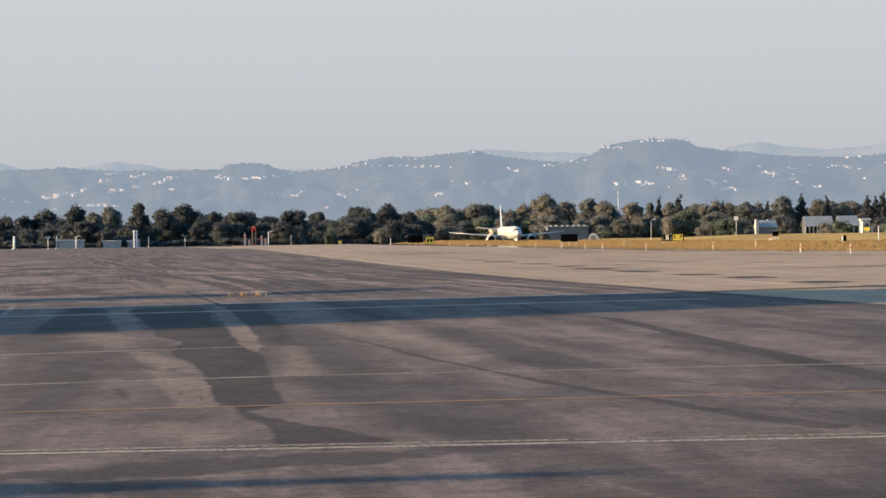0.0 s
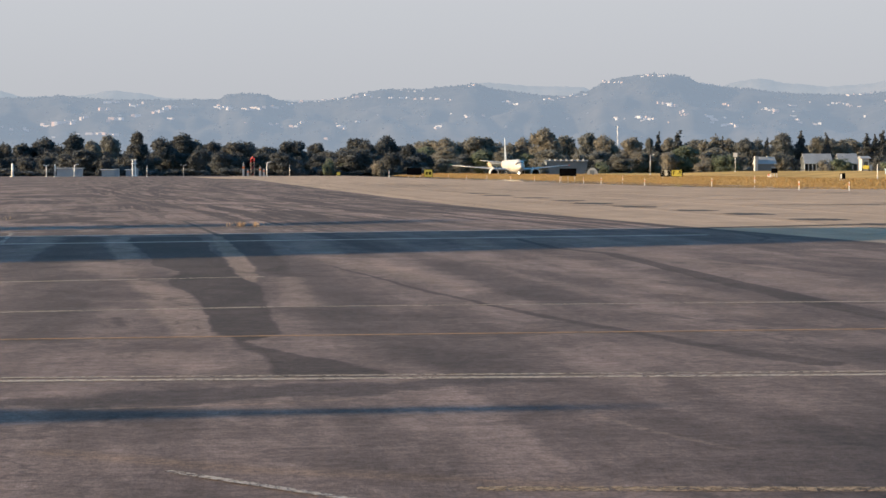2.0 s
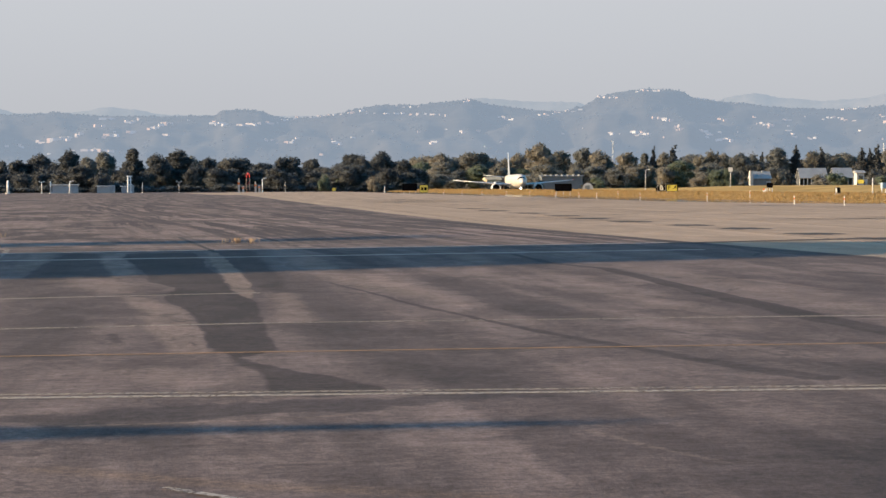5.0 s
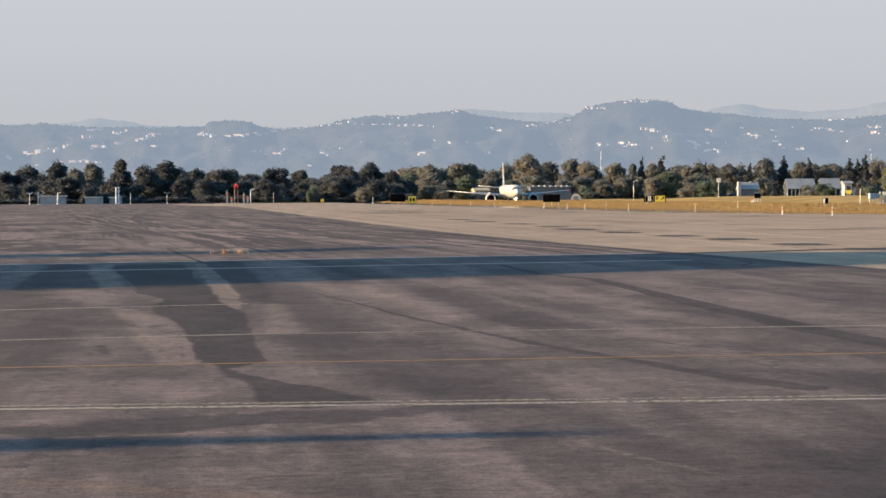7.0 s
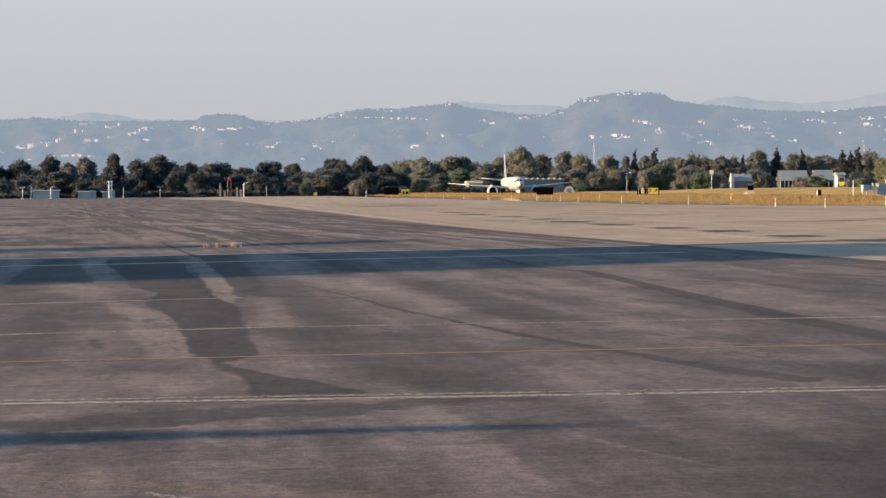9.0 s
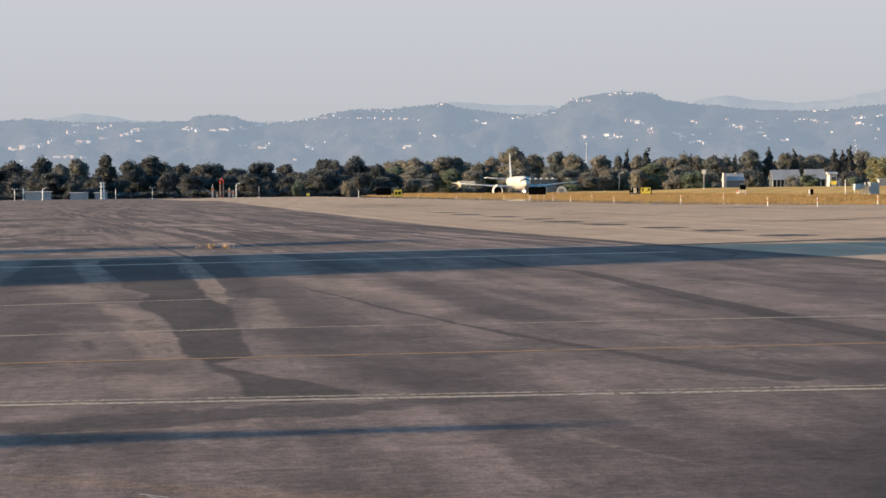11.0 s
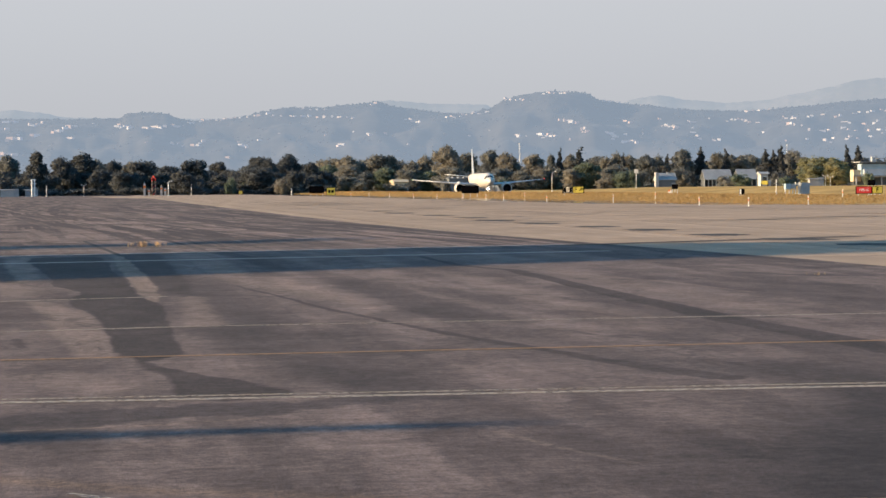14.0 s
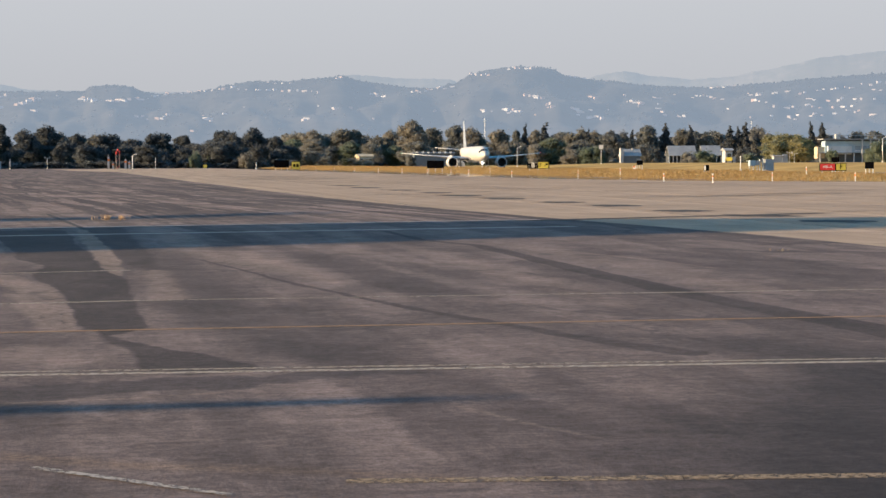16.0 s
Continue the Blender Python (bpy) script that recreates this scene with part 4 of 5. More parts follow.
def house_at(b, e, scale):
    r = 2100.0
    while r < 3880 and hill_height(RIDGE, b, r, 1900, 3900, 0.9, 3.0) - EYE.z < r * math.tan(radians(e)):
        r += 12.0
    body, roof = rng.choice(HOUSES)
    x, y = polar(b, r)
    home = thing("hillside_house", "pale stucco house among trees on the slope, haze painted in", "house",
                 pose(x, y, hill_height(RIDGE, b, r, 1900, 3900, 0.9, 3.0) + 0.5, 0, 0, -b + rng.uniform(-50, 35)), "hillside houses")
    k = Matrix.Diagonal((*(rng.uniform(0.24, 0.52) * scale,) * 2, rng.uniform(0.20, 0.40) * scale, 1))
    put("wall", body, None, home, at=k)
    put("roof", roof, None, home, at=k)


for streets, wide, scale in ((WEST, 0.035, 1.35), (MIDDLE, 0.025, 0.95), (CREST, 0.03, 0.95), (EAST, 0.03, 0.95), (OUTER, 0.06, 0.9), (LOOSE, 0.4, 0.55)):
    for b0, e0, b1, e1, count in streets:
        for i in range(count):
            t = (i + rng.uniform(0.1, 0.9)) / count
            house_at(b0 + (b1 - b0) * t + rng.uniform(-0.03, 0.03), e0 + (e1 - e0) * t + rng.uniform(-wide, wide), scale)

# brush and trees on the slopes
rng = random.Random(23)
verts, faces = [], []
ico = bmesh.new()
bmesh.ops.create_icosphere(ico, subdivisions=1, radius=1.0)
unit = [v.co.copy() for v in ico.verts]
tris = [tuple(w.index for w in f.verts) for f in ico.faces]
ico.free()
for i in range(2600):
    b = rng.uniform(-15, 19)
    r = 3895 - rng.random() ** 1.5 * 1700 if i % 4 else rng.uniform(3830, 3900)
    x, y = polar(b, r)
    if noise.noise(Vector((b * 0.9, r * 0.004, 2.0))) < -0.12 and i % 4:
        continue
    z = hill_height(RIDGE, b, r, 1900, 3900, 0.9, 3.0)
    s = rng.uniform(0.9, 2.4)
    k = len(verts)
    verts += [(x + q.x * s * rng.uniform(0.8, 1.5), y + q.y * s, z + 1.0 + q.z * s * rng.uniform(0.6, 1.1)) for q in unit]
    faces += [tuple(k + j for j in f) for f in tris]
# the brush glows a little too, as painted haze
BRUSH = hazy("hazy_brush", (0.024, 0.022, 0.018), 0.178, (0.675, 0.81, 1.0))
tagged(put("far_woods", mesh("far_woods", verts, faces, True), BRUSH), "brush and trees on the hills, blue haze painted in", "woods", kind="stuff")

# ---------------------------------------------------------------- field buildings
METAL_ROOF = worn("grey_metal_roof", (0.34, 0.35, 0.36), 0.75, coarse=0.3, fine=3.0, amount=0.2)
WHITE_WALL = worn("white_wall", (0.44, 0.44, 0.44), 0.7, coarse=0.3, fine=3.0, amount=0.2)
GREY_WALL = worn("grey_wall", (0.36, 0.38, 0.40), 0.7, coarse=0.3, fine=3.0, amount=0.25)
FACADE = worn("pale_blue_facade", (0.34, 0.45, 0.52), 0.35, coarse=0.3, fine=2.0, amount=0.15)
BLUE_GLASS = worn("blue_grey_facade", (0.22, 0.29, 0.36), 0.25, coarse=0.3, fine=2.0, amount=0.2)
SLATE_BLUE = worn("blue_grey_wall", (0.145, 0.168, 0.19), 0.7, coarse=0.3, fine=2.0, amount=0.2)
# the shade inside the open bays is put into this wall colour
SHADE_WALL = worn("bay_shade_wall", (0.055, 0.065, 0.075), 0.8, coarse=0.3, fine=2.0, amount=0.2)
DARK_WALL = worn("slate_wall", (0.13, 0.15, 0.17), 0.7, coarse=0.3, fine=2.0, amount=0.2)
PALE_WALL = worn("pale_blue_wall", (0.50, 0.53, 0.55), 0.6, coarse=0.3, fine=2.0, amount=0.15)
CREAM_WALL = worn("cream_wall", (0.50, 0.42, 0.29), 0.75, coarse=0.3, fine=3.0, amount=0.2)
GALV = worn("galvanised_steel", (0.55, 0.55, 0.54), 0.5, 0.3, coarse=1.0, fine=9.0, amount=0.2)
WHITE_PAINT = worn("white_paint", (0.80, 0.79, 0.76), 0.5, coarse=1.0, fine=8.0, amount=0.15)
PALE_PAINT = worn("pale_yellow_paint", (0.78, 0.74, 0.62), 0.5, coarse=1.0, fine=8.0, amount=0.15)
RUST = worn("rusty_steel", (0.26, 0.20, 0.18), 0.7, 0.2, coarse=1.0, fine=8.0, amount=0.3)
BLACK_PAINT = worn("black_paint", (0.004, 0.004, 0.005), 0.8, coarse=1.0, fine=8.0, amount=0.4, spec=0.0)
RED_PAINT = worn("red_paint", (0.62, 0.035, 0.03), 0.45, coarse=1.0, fine=8.0, amount=0.15)
YELLOW_PAINT = worn("yellow_paint", (0.56, 0.46, 0.07), 0.45, coarse=1.0, fine=8.0, amount=0.15)
ORANGE_PAINT = worn("orange_paint", (0.80, 0.22, 0.04), 0.5, coarse=1.0, fine=8.0, amount=0.15)


def shed(name, b0, b1, d, height, material, roof_material, label, pitch=0.8, depth=9.0, windows=0, door=True):
    """A field building between two bearings."""
    b = (b0 + b1) / 2
    w = d * radians(b1 - b0)
    top = thing(name, label, "building", facing(b, d, ground_at(*polar(b, d)), b + GRID))
    part("wall", box(-w / 2, w / 2, 0, depth, -0.05, height - pitch), material, top)
    v, f = gable(w, depth, height - pitch + 0.004, pitch)
    put("roof", mesh("roof", [(x, y + depth / 2, z) for x, y, z in v], f), roof_material, top)
    for i in range(windows):
        x = -w / 2 + w * (i + 0.6) / (windows + 0.2)
        pane = part("window", box(x - 0.55, x + 0.55, -0.05, 0.05, (height - pitch) * 0.45, (height - pitch) * 0.8), WINDOW_DARK, top)
        part("frame", box(x - 0.65, x + 0.65, -0.09, -0.052, (height - pitch) * 0.8, (height - pitch) * 0.8 + 0.12), WHITE_PAINT, pane)
    if door:
        part("door", box(w * 0.28, w * 0.28 + 1.6, -0.07, 0.05, 0, 2.4), GREY_WALL, top)
    return top


shop = shed("workshop", 9.27, 9.80, 700, 5.9, DARK_WALL, METAL_ROOF, "small workshop with a pale metal roof and a white stair tower", pitch=2.6, depth=4)
part("tower", box(-4.3, -3.2, -0.6, 1.0, -0.05, 6.1), WHITE_WALL, shop)
part("vent", box(0.6, 1.2, 1.6, 2.4, 4.6, 6.2), GALV, shop)


def long_hangar(b0, b1, d, height, depth, bays, label):
    """A hangar with a pale pitched roof over dark open bays, lined up with the field."""
    top = thing("hangar", label, "building",
                facing((b0 + b1) / 2, d, ground_at(*polar((b0 + b1) / 2, d)), (b0 + b1) / 2 + GRID))
    w, eave = d * radians(b1 - b0), height * 0.50
    bm = bmesh.new()
    ends = [[bm.verts.new((x, y, z)) for y, z in ((-0.6, eave), (depth / 2, height), (depth + 0.6, eave), (depth + 0.6, eave - 0.25), (depth / 2, height - 0.3), (-0.6, eave - 0.25))]
            for x in (-w / 2 - 0.3, w / 2 + 0.3)]
    for i in range(6):
        j = (i + 1) % 6
        bm.faces.new((ends[0][i], ends[0][j], ends[1][j], ends[1][i]))
    for e in ends:
        bm.faces.new(e)
    part("roof", bm, METAL_ROOF, top)
    for s in (-1, 1):
        gable_bm = bmesh.new()
        v = [gable_bm.verts.new(p) for p in ((s * w / 2, 0, -0.05), (s * w / 2, depth, -0.05), (s * w / 2, depth, eave - 0.3), (s * w / 2, depth / 2, height - 0.45), (s * w / 2, 0, eave - 0.3))]
        gable_bm.faces.new(v)
        bmesh.ops.solidify(gable_bm, geom=list(gable_bm.faces), thickness=0.2)
        part("gable_wall", gable_bm, DARK_WALL, top)
    part("rear_wall", box(-w / 2, w / 2, depth - 0.3, depth, -0.05, eave - 0.3), SHADE_WALL, top)
    for i in range(bays + 1):
        x = -w / 2 + w * i / bays
        part("column", box(x - 0.16, x + 0.16, -0.1, 0.2, -0.05, eave - 0.26), GALV, top)
    part("gutter", box(-w / 2 - 0.3, w / 2 + 0.3, -0.78, -0.604, eave - 0.2, eave - 0.02), GALV, top)
    return top


long_hangar(10.62, 11.44, 720, 7.2, 4.5, 7, "hangar with a pale pitched roof over dark open bays")
long_hangar(11.60, 12.16, 765, 7.6, 4.5, 4, "hangar with a pale pitched roof half hidden by trees")
shed("office", 12.26, 12.48, 640, 5.2, WHITE_WALL, METAL_ROOF, "small white office building", windows=1, depth=3)
shed("trailer", 13.66, 14.0, 560, 2.1, WHITE_WALL, METAL_ROOF, "short low white trailer", pitch=0.2, depth=1.5)
shed("house", 1.48, 1.90, 765, 5.2, CREAM_WALL, CREAM_WALL, "cream house among the trees", pitch=1.0, windows=3)
shed("warehouse", 3.1, 4.32, 738, 5.5, SLATE_BLUE, SLATE_BLUE, "long low blue-grey warehouse behind trees", pitch=0.4, depth=5, door=False)
for i in range(7):
    vent = thing("roof_vent", "small white vent on the warehouse roof", "vent", facing(3.2 + 0.165 * i, 737, 5.25), "roof vents")
    part("hood", box(-0.45, 0.45, 0, 0.8, 0.25, 0.6, 0.06), WHITE_PAINT, vent)
    part("neck", box(-0.3, 0.3, 0.1, 0.7, -0.1, 0.25), GALV, vent)
shed("trailer", -11.25, -10.52, 600, 2.7, WHITE_WALL, METAL_ROOF, "white site trailer in the trees' shade", pitch=0.2, depth=3)
shed("trailer", -9.97, -9.50, 600, 2.3, WHITE_WALL, METAL_ROOF, "low white site trailer in the shade", pitch=0.2, depth=3)
shed("booth", -9.27, -9.0, 605, 2.2, GREY_WALL, METAL_ROOF, "small grey booth in the shade", pitch=0.2, depth=3)

shelter = thing("shelter", "small white arched shelter beside the warehouse", "shelter", facing(4.46, 700, ground_at(*polar(4.46, 700))))
arch = [[(2.0 * math.cos(math.pi * i / 12), y, 2.5 * math.sin(math.pi * i / 12) - 0.05) for i in range(13)] for y in (0.0, 3.0)]
put("canopy", mesh("canopy", *loft(arch)), GREY_WALL, shelter)
part("door", box(-0.9, 0.7, -0.06, -0.004, -0.05, 1.5), DARK_WALL, shelter)

terminal = thing("terminal", "pale blue-grey field terminal with a thin overhanging roof", "building", facing(15.9, 600, ground_at(*polar(15.9, 600)), 15.9 + GRID))
part("upper_wall", box(-8.6, 14, 0, 3, 2.9, 6.4), FACADE, terminal)
part("front_block", box(-8.0, -0.4, -0.9, -0.06, 2.4, 4.9, 0.05), PALE_WALL, terminal)
part("rear_wall", box(-10.0, 14, 2.6, 3, -0.05, 2.9), DARK_WALL, terminal)
part("side_block", box(-10.9, -8.6, 0.4, 3, 1.2, 4.7), CREAM_WALL, terminal)
part("roof", box(-9.6, 14.5, -1.4, 4, 6.9, 7.15), METAL_ROOF, terminal)
part("clerestory", box(-8.0, 13.6, 0.6, 2.6, 6.4, 6.9), DARK_WALL, terminal)
part("canopy", box(-11.6, 0.5, -1.6, 0.3, 2.75, 3.0), METAL_ROOF, terminal)
for i in range(9):
    part("column", box(-10.8 + 2.7 * i, -10.5 + 2.7 * i, -1.3, -1.0, -0.05, 2.75 if i < 5 else 6.9), GALV, terminal)
for i in range(6):
    w = part("window", box(1.0 + 2.05 * i, 2.7 + 2.05 * i, -0.06, 0.05, 3.6, 5.0), BLUE_GLASS, terminal)
    part("sill", box(0.9 + 2.05 * i, 2.8 + 2.05 * i, -0.14, -0.062, 3.46, 3.6), WHITE_PAINT, w)
pergola = part("pergola", box(-3.0, 13.5, 0.8, 2.4, 8.05, 8.2), METAL_ROOF, terminal)
for i in range(8):
    part("stanchion", box(-2.9 + 2.3 * i, -2.7 + 2.3 * i, 1.5, 1.7, 7.15, 8.05), DARK_WALL, pergola)
for x, h in [(-4.4, 1.5), (-3.7, 0.8), (5.2, 0.6), (8.0, 0.7)]:
    part("roof_unit", box(x - 0.35, x + 0.35, 1, 2, 7.15, 7.15 + h), GALV, terminal)


def mast(bearing, d, height, r, label, head="", material=GALV):
    top = thing("light_pole" if head else "post", label, "pole", facing(bearing, d, ground_at(*polar(bearing, d))))
    part("pole", tube((0, 0, -0.05), (0, 0, height), r, r * 0.7, 10), material, top, smooth=True)
    part("base", tube((0, 0, -0.05), (0, 0, 0.3), r * 1.9, r * 1.9, 10), GALV, top)
    if head == "box":
        part("floodlight", box(-0.6, 0.6, -0.3, 0.3, height - 1.2, height), GALV, top)
    elif head == "arm":
        part("arm", tube((0, 0, height), (0.9, 0, height + 0.3), r * 0.6, r * 0.5, 8), material, top)
        part("lantern", box(0.7, 1.3, -0.16, 0.16, height + 0.18, height + 0.42, 0.05), WHITE_PAINT, top)
    elif head == "pair":
        part("crossbar", tube((-0.8, 0, height - 0.2), (0.8, 0, height - 0.2), r * 0.6, None, 8), material, top)
        for s in (-0.7, 0.7):
            part("floodlight", box(s - 0.18, s + 0.18, -0.2, 0.2, height - 0.1, height + 0.2, 0.04), GALV, top)
    return top


mast(6.16, 600, 5.9, 0.12, "slim grey pole with a small lantern", "arm")
mast(8.64, 560, 5.4, 0.12, "grey pole with a white floodlight box", "box")
mast(14.12, 560, 2.9, 0.07, "slim pole with two floodlights", "pair")
mast(14.26, 560, 2.6, 0.07, "slim pole with two floodlights", "pair")
mast(16.77, 480, 5.9, 0.12, "slim grey pole with a lantern", "arm")
mast(-12.51, 590, 4.0, 0.42, "thick white post at the apron's end", "", WHITE_PAINT)
mast(-11.55, 590, 3.6, 0.14, "pale pole with floodlights at the apron's end", "pair", WHITE_PAINT)
mast(-11.3, 590, 3.7, 0.28, "thick pale post at the apron's end", "", GALV)
mast(-10.75, 585, 3.4, 0.2, "white pole with a lantern before a trailer", "arm", WHITE_PAINT)
mast(-8.66, 590, 3.3, 0.12, "slim grey post at the apron's end")
mast(-7.6, 590, 3.5, 0.09, "slim white pole with two floodlights", "pair", GALV)
mast(-5.16, 590, 4.1, 0.16, "white pole with a curved lantern", "arm", WHITE_PAINT)
mast(-4.49, 600, 3.5, 0.09, "slim white post before green bushes", "", GALV)
mast(-1.55, 560, 1.9, 0.14, "short white post at the apron's end", "", GALV)

gantry = thing("gantry", "white double-post gantry with crossbars", "gantry", facing(-9.04, 588))
for s in (-0.38, 0.38):
    part("post", tube((s, 0, -0.05), (s, 0, 5.2), 0.2, None, 10), WHITE_PAINT, gantry)
for z in (0.3, 2.6, 3.9, 5.0):
    part("crossbar", box(-0.9, 0.9, -0.1, 0.1, z - 0.12, z + 0.12), WHITE_PAINT, gantry)

beacon = thing("lattice_tower", "red and white lattice tower before the trees", "tower", facing(-5.58, 590))
for i in range(4):
    x, y = ((-0.5, -0.5), (0.5, -0.5), (0.5, 0.5), (-0.5, 0.5))[i]
    for j in range(5):
        part("leg", tube((x, y, j * 1.1 - 0.03), (x, y, j * 1.1 + 1.07), 0.13, None, 6), RED_PAINT if j == 4 else RUST, beacon)
for j in range(5):
    part("brace", tube((-0.5, -0.5, j * 1.1), (0.5, -0.5, j * 1.1 + 1.1), 0.06, None, 6), RED_PAINT if j % 2 == 0 else RUST, beacon)
part("lamp_head", tube((0, 0, 5.5), (0, 0, 6.0), 0.32, 0.2, 10), RED_PAINT, beacon)
for b, h in [(-5.85, 4.3), (-5.72, 2.2), (-5.36, 3.4), (-5.25, 2.6)]:
    hut = thing("cabinet", "white instrument cabinet with an orange band", "cabinet", facing(b, 592))
    part("body", box(-0.32, 0.32, 0, 0.6, -0.02, h * 0.85, 0.05), WHITE_WALL, hut)
    part("band", box(-0.34, 0.34, -0.02, 0.62, h * 0.55, h * 0.7), ORANGE_PAINT, hut)
    part("mast", tube((0, 0.4, h * 0.85), (0, 0.4, h), 0.06, None, 6), GALV, hut)
for b, d in [(5.20, 900), (13.02, 1500)]:
    radio = thing("radio_mast", "tall white lattice radio mast above the trees", "mast", facing(b, d))
    tall = 22.3 if d < 1000 else 33.0
    for x, y in ((-0.28, -0.2), (0.28, -0.2), (0, 0.3)):
        part("leg", tube((x, y, -0.05), (x * 0.6, y * 0.6, tall), 0.06, 0.04, 6), WHITE_PAINT, radio)
    for j in range(16):
        z = tall * (j + 0.3) / 16
        part("brace", tube((-0.28, -0.2, z), (0.28, -0.2, z + tall / 18), 0.06, None, 5), WHITE_PAINT if j % 2 else GALV, radio)


# ---------------------------------------------------------------- signs and field equipment
def lettering(parent, text, size, x, z, y, material):
    cu = bpy.data.curves.new("text", "FONT")
    cu.body, cu.size, cu.align_x, cu.align_y, cu.extrude, cu.offset = text, size, "CENTER", "CENTER", 0.004, size * 0.015
    tmp = bpy.data.objects.new("text", cu)
    scene.collection.objects.link(tmp)
    bpy.context.view_layer.update()
    me = bpy.data.meshes.new_from_object(tmp.evaluated_get(bpy.context.evaluated_depsgraph_get()))
    bpy.data.objects.remove(tmp)
    me.materials.clear()
    return put("letter", me, material, parent, at=pose(x, y, z, 90, 0, 0))


def panel_sign(name, bearing, d, width, height, label, faces, turn=0.0, category="sign", z=None, foot=0.22):
    """A boxed airfield sign on short legs; faces: (x0, x1, material, text, ink) from left to right."""
    z = ground_at(*polar(bearing, d)) if z is None else z
    top = thing(name, label, category, facing(bearing, d, z, turn))
    part("cabinet", box(-width / 2, width / 2, -0.12, 0.12, foot, height, 0.03), BLACK_PAINT, top)
    for s in (-width * 0.4, 0.0, width * 0.4):
        part("leg", tube((s, 0, -0.1), (s, 0, foot + 0.01), 0.05, None, 8), GALV, top)
    for x0, x1, material, text, ink in faces:
        plate = part("face", box(x0 + 0.05, x1 - 0.05, -0.14, -0.122, foot + 0.06, height - 0.06), material, top)
        if text:
            lettering(plate, text, min((height - foot) * 0.8, (x1 - x0) * 1.35 / len(text)), (x0 + x1) / 2, (foot + height) / 2, -0.146, ink)
    return top


sign = panel_sign("taxiway_sign", 6.785, 290, 3.3, 1.24, "black and yellow taxiway sign on dry grass",
                  [(-1.54, -0.08, BLACK_PAINT, "", None), (-0.04, 1.54, YELLOW_PAINT, "", None)])
plate = [c for c in sign.children if c.name.startswith("face")][1]
lettering([c for c in sign.children if c.name.startswith("face")][0], "B", 0.95, -0.81, 0.73, -0.146, PALE_PAINT)
lettering(plate, "F", 0.82, 0.34, 0.73, -0.146, BLACK_PAINT)
arrow = box(0.85, 1.32, -0.150, -0.144, 0.68, 0.78)
bmesh.ops.rotate(arrow, cent=(1.08, 0, 0.73), matrix=Matrix.Rotation(radians(-45), 3, "Y"), verts=arrow.verts)
head = [arrow.verts.new(p) for p in ((1.02, -0.15, 1.0), (1.38, -0.15, 1.04), (1.34, -0.15, 0.68))]
arrow.faces.new(head)
part("arrow", arrow, BLACK_PAINT, plate)
border = bmesh.new()
for x0, x1, z0, z1 in [(-1.44, -0.18, 1.12, 1.145), (-1.44, -0.18, 0.32, 0.345), (-1.44, -1.415, 0.345, 1.12), (-0.205, -0.18, 0.345, 1.12)]:
    box(x0, x1, -0.150, -0.142, z0, z1, bm=border)
part("border", border, PALE_PAINT, [c for c in sign.children if c.name.startswith("face")][0])

panel_sign("taxiway_sign", 3.74, 330, 2.9, 2.0, "black rear of a wide taxiway sign in dry grass", [], foot=0.7)
panel_sign("taxiway_sign", -0.81, 436, 3.3, 2.35, "black rear of a taxiway sign at the field's edge", [], foot=0.7)
panel_sign("taxiway_sign", -0.39, 440, 1.95, 2.0, "yellow taxiway sign at the field's edge", [(-0.95, 0.95, YELLOW_PAINT, "", None)], foot=0.25)
gauge_sign = [o for o in scene.objects if o.name.startswith("taxiway_sign")][-1]
for x0, x1 in ((-0.6, -0.15), (0.1, 0.65)):
    part("bar", box(x0, x1, -0.152, -0.142, 0.8, 1.45), BLACK_PAINT, [c for c in gauge_sign.children if c.name.startswith("face")][0])
panel_sign("runway_sign", 15.36, 200, 2.7, 0.98, "red and yellow runway sign standing in dry grass",
           [(-1.34, 0.24, RED_PAINT, "19R-1L", WHITE_PAINT), (0.28, 1.34, YELLOW_PAINT, "F", BLACK_PAINT)], turn=12)
panel_sign("runway_sign", 16.4, 190, 0.85, 1.15, "black-backed sign panel on white legs", [], foot=0.5)
panel_sign("taxiway_sign", 11.72, 222, 0.62, 0.82, "small pale-faced sign seen half from the side",
           [(-0.3, -0.02, WHITE_PAINT, "", None)], foot=0.15)
panel_sign("distance_sign", 9.77, 260, 0.82, 1.25, "square black sign on a post in the grass", [], foot=0.6)
panel_sign("distance_sign", 15.43, 203, 0.78, 1.62, "square black sign on a post in the grass", [], foot=1.05)
panel_sign("taxiway_sign", -3.05, 600, 1.3, 1.3, "small yellow sign far off at the apron's end", [(-0.6, 0.6, YELLOW_PAINT, "", None)], z=0.0)

lamp = thing("runway_light", "low white and orange runway light", "light", facing(9.62, 258, ground_at(*polar(9.62, 258))))
part("body", box(-0.22, 0.22, -0.1, 0.1, 0.1, 0.5, 0.03), WHITE_PAINT, lamp)
part("cap", box(-0.2, 0.05, -0.12, -0.09, 0.3, 0.5), ORANGE_PAINT, lamp)
part("leg", tube((0, 0, -0.1), (0, 0, 0.1), 0.05), GALV, lamp)

post = mast(12.71, 225, 1.75, 0.06, "stout white post beside field equipment", "", WHITE_PAINT)
rack = thing("equipment_rack", "grey and white electrical cabinets on a steel rack", "equipment",
             facing(13.29, 228, ground_at(*polar(13.29, 228)), 13.29 + GRID + 4))
part("cabinet", box(-1.45, -0.75, -0.3, 0.3, 0.72, 1.38, 0.03), FACADE, rack)
part("cabinet", box(-0.70, -0.30, -0.25, 0.25, 0.80, 1.30, 0.03), GREY_WALL, rack)
part("cabinet", box(0.45, 1.55, -0.3, 0.3, 0.15, 1.5, 0.03), GREY_WALL, rack)
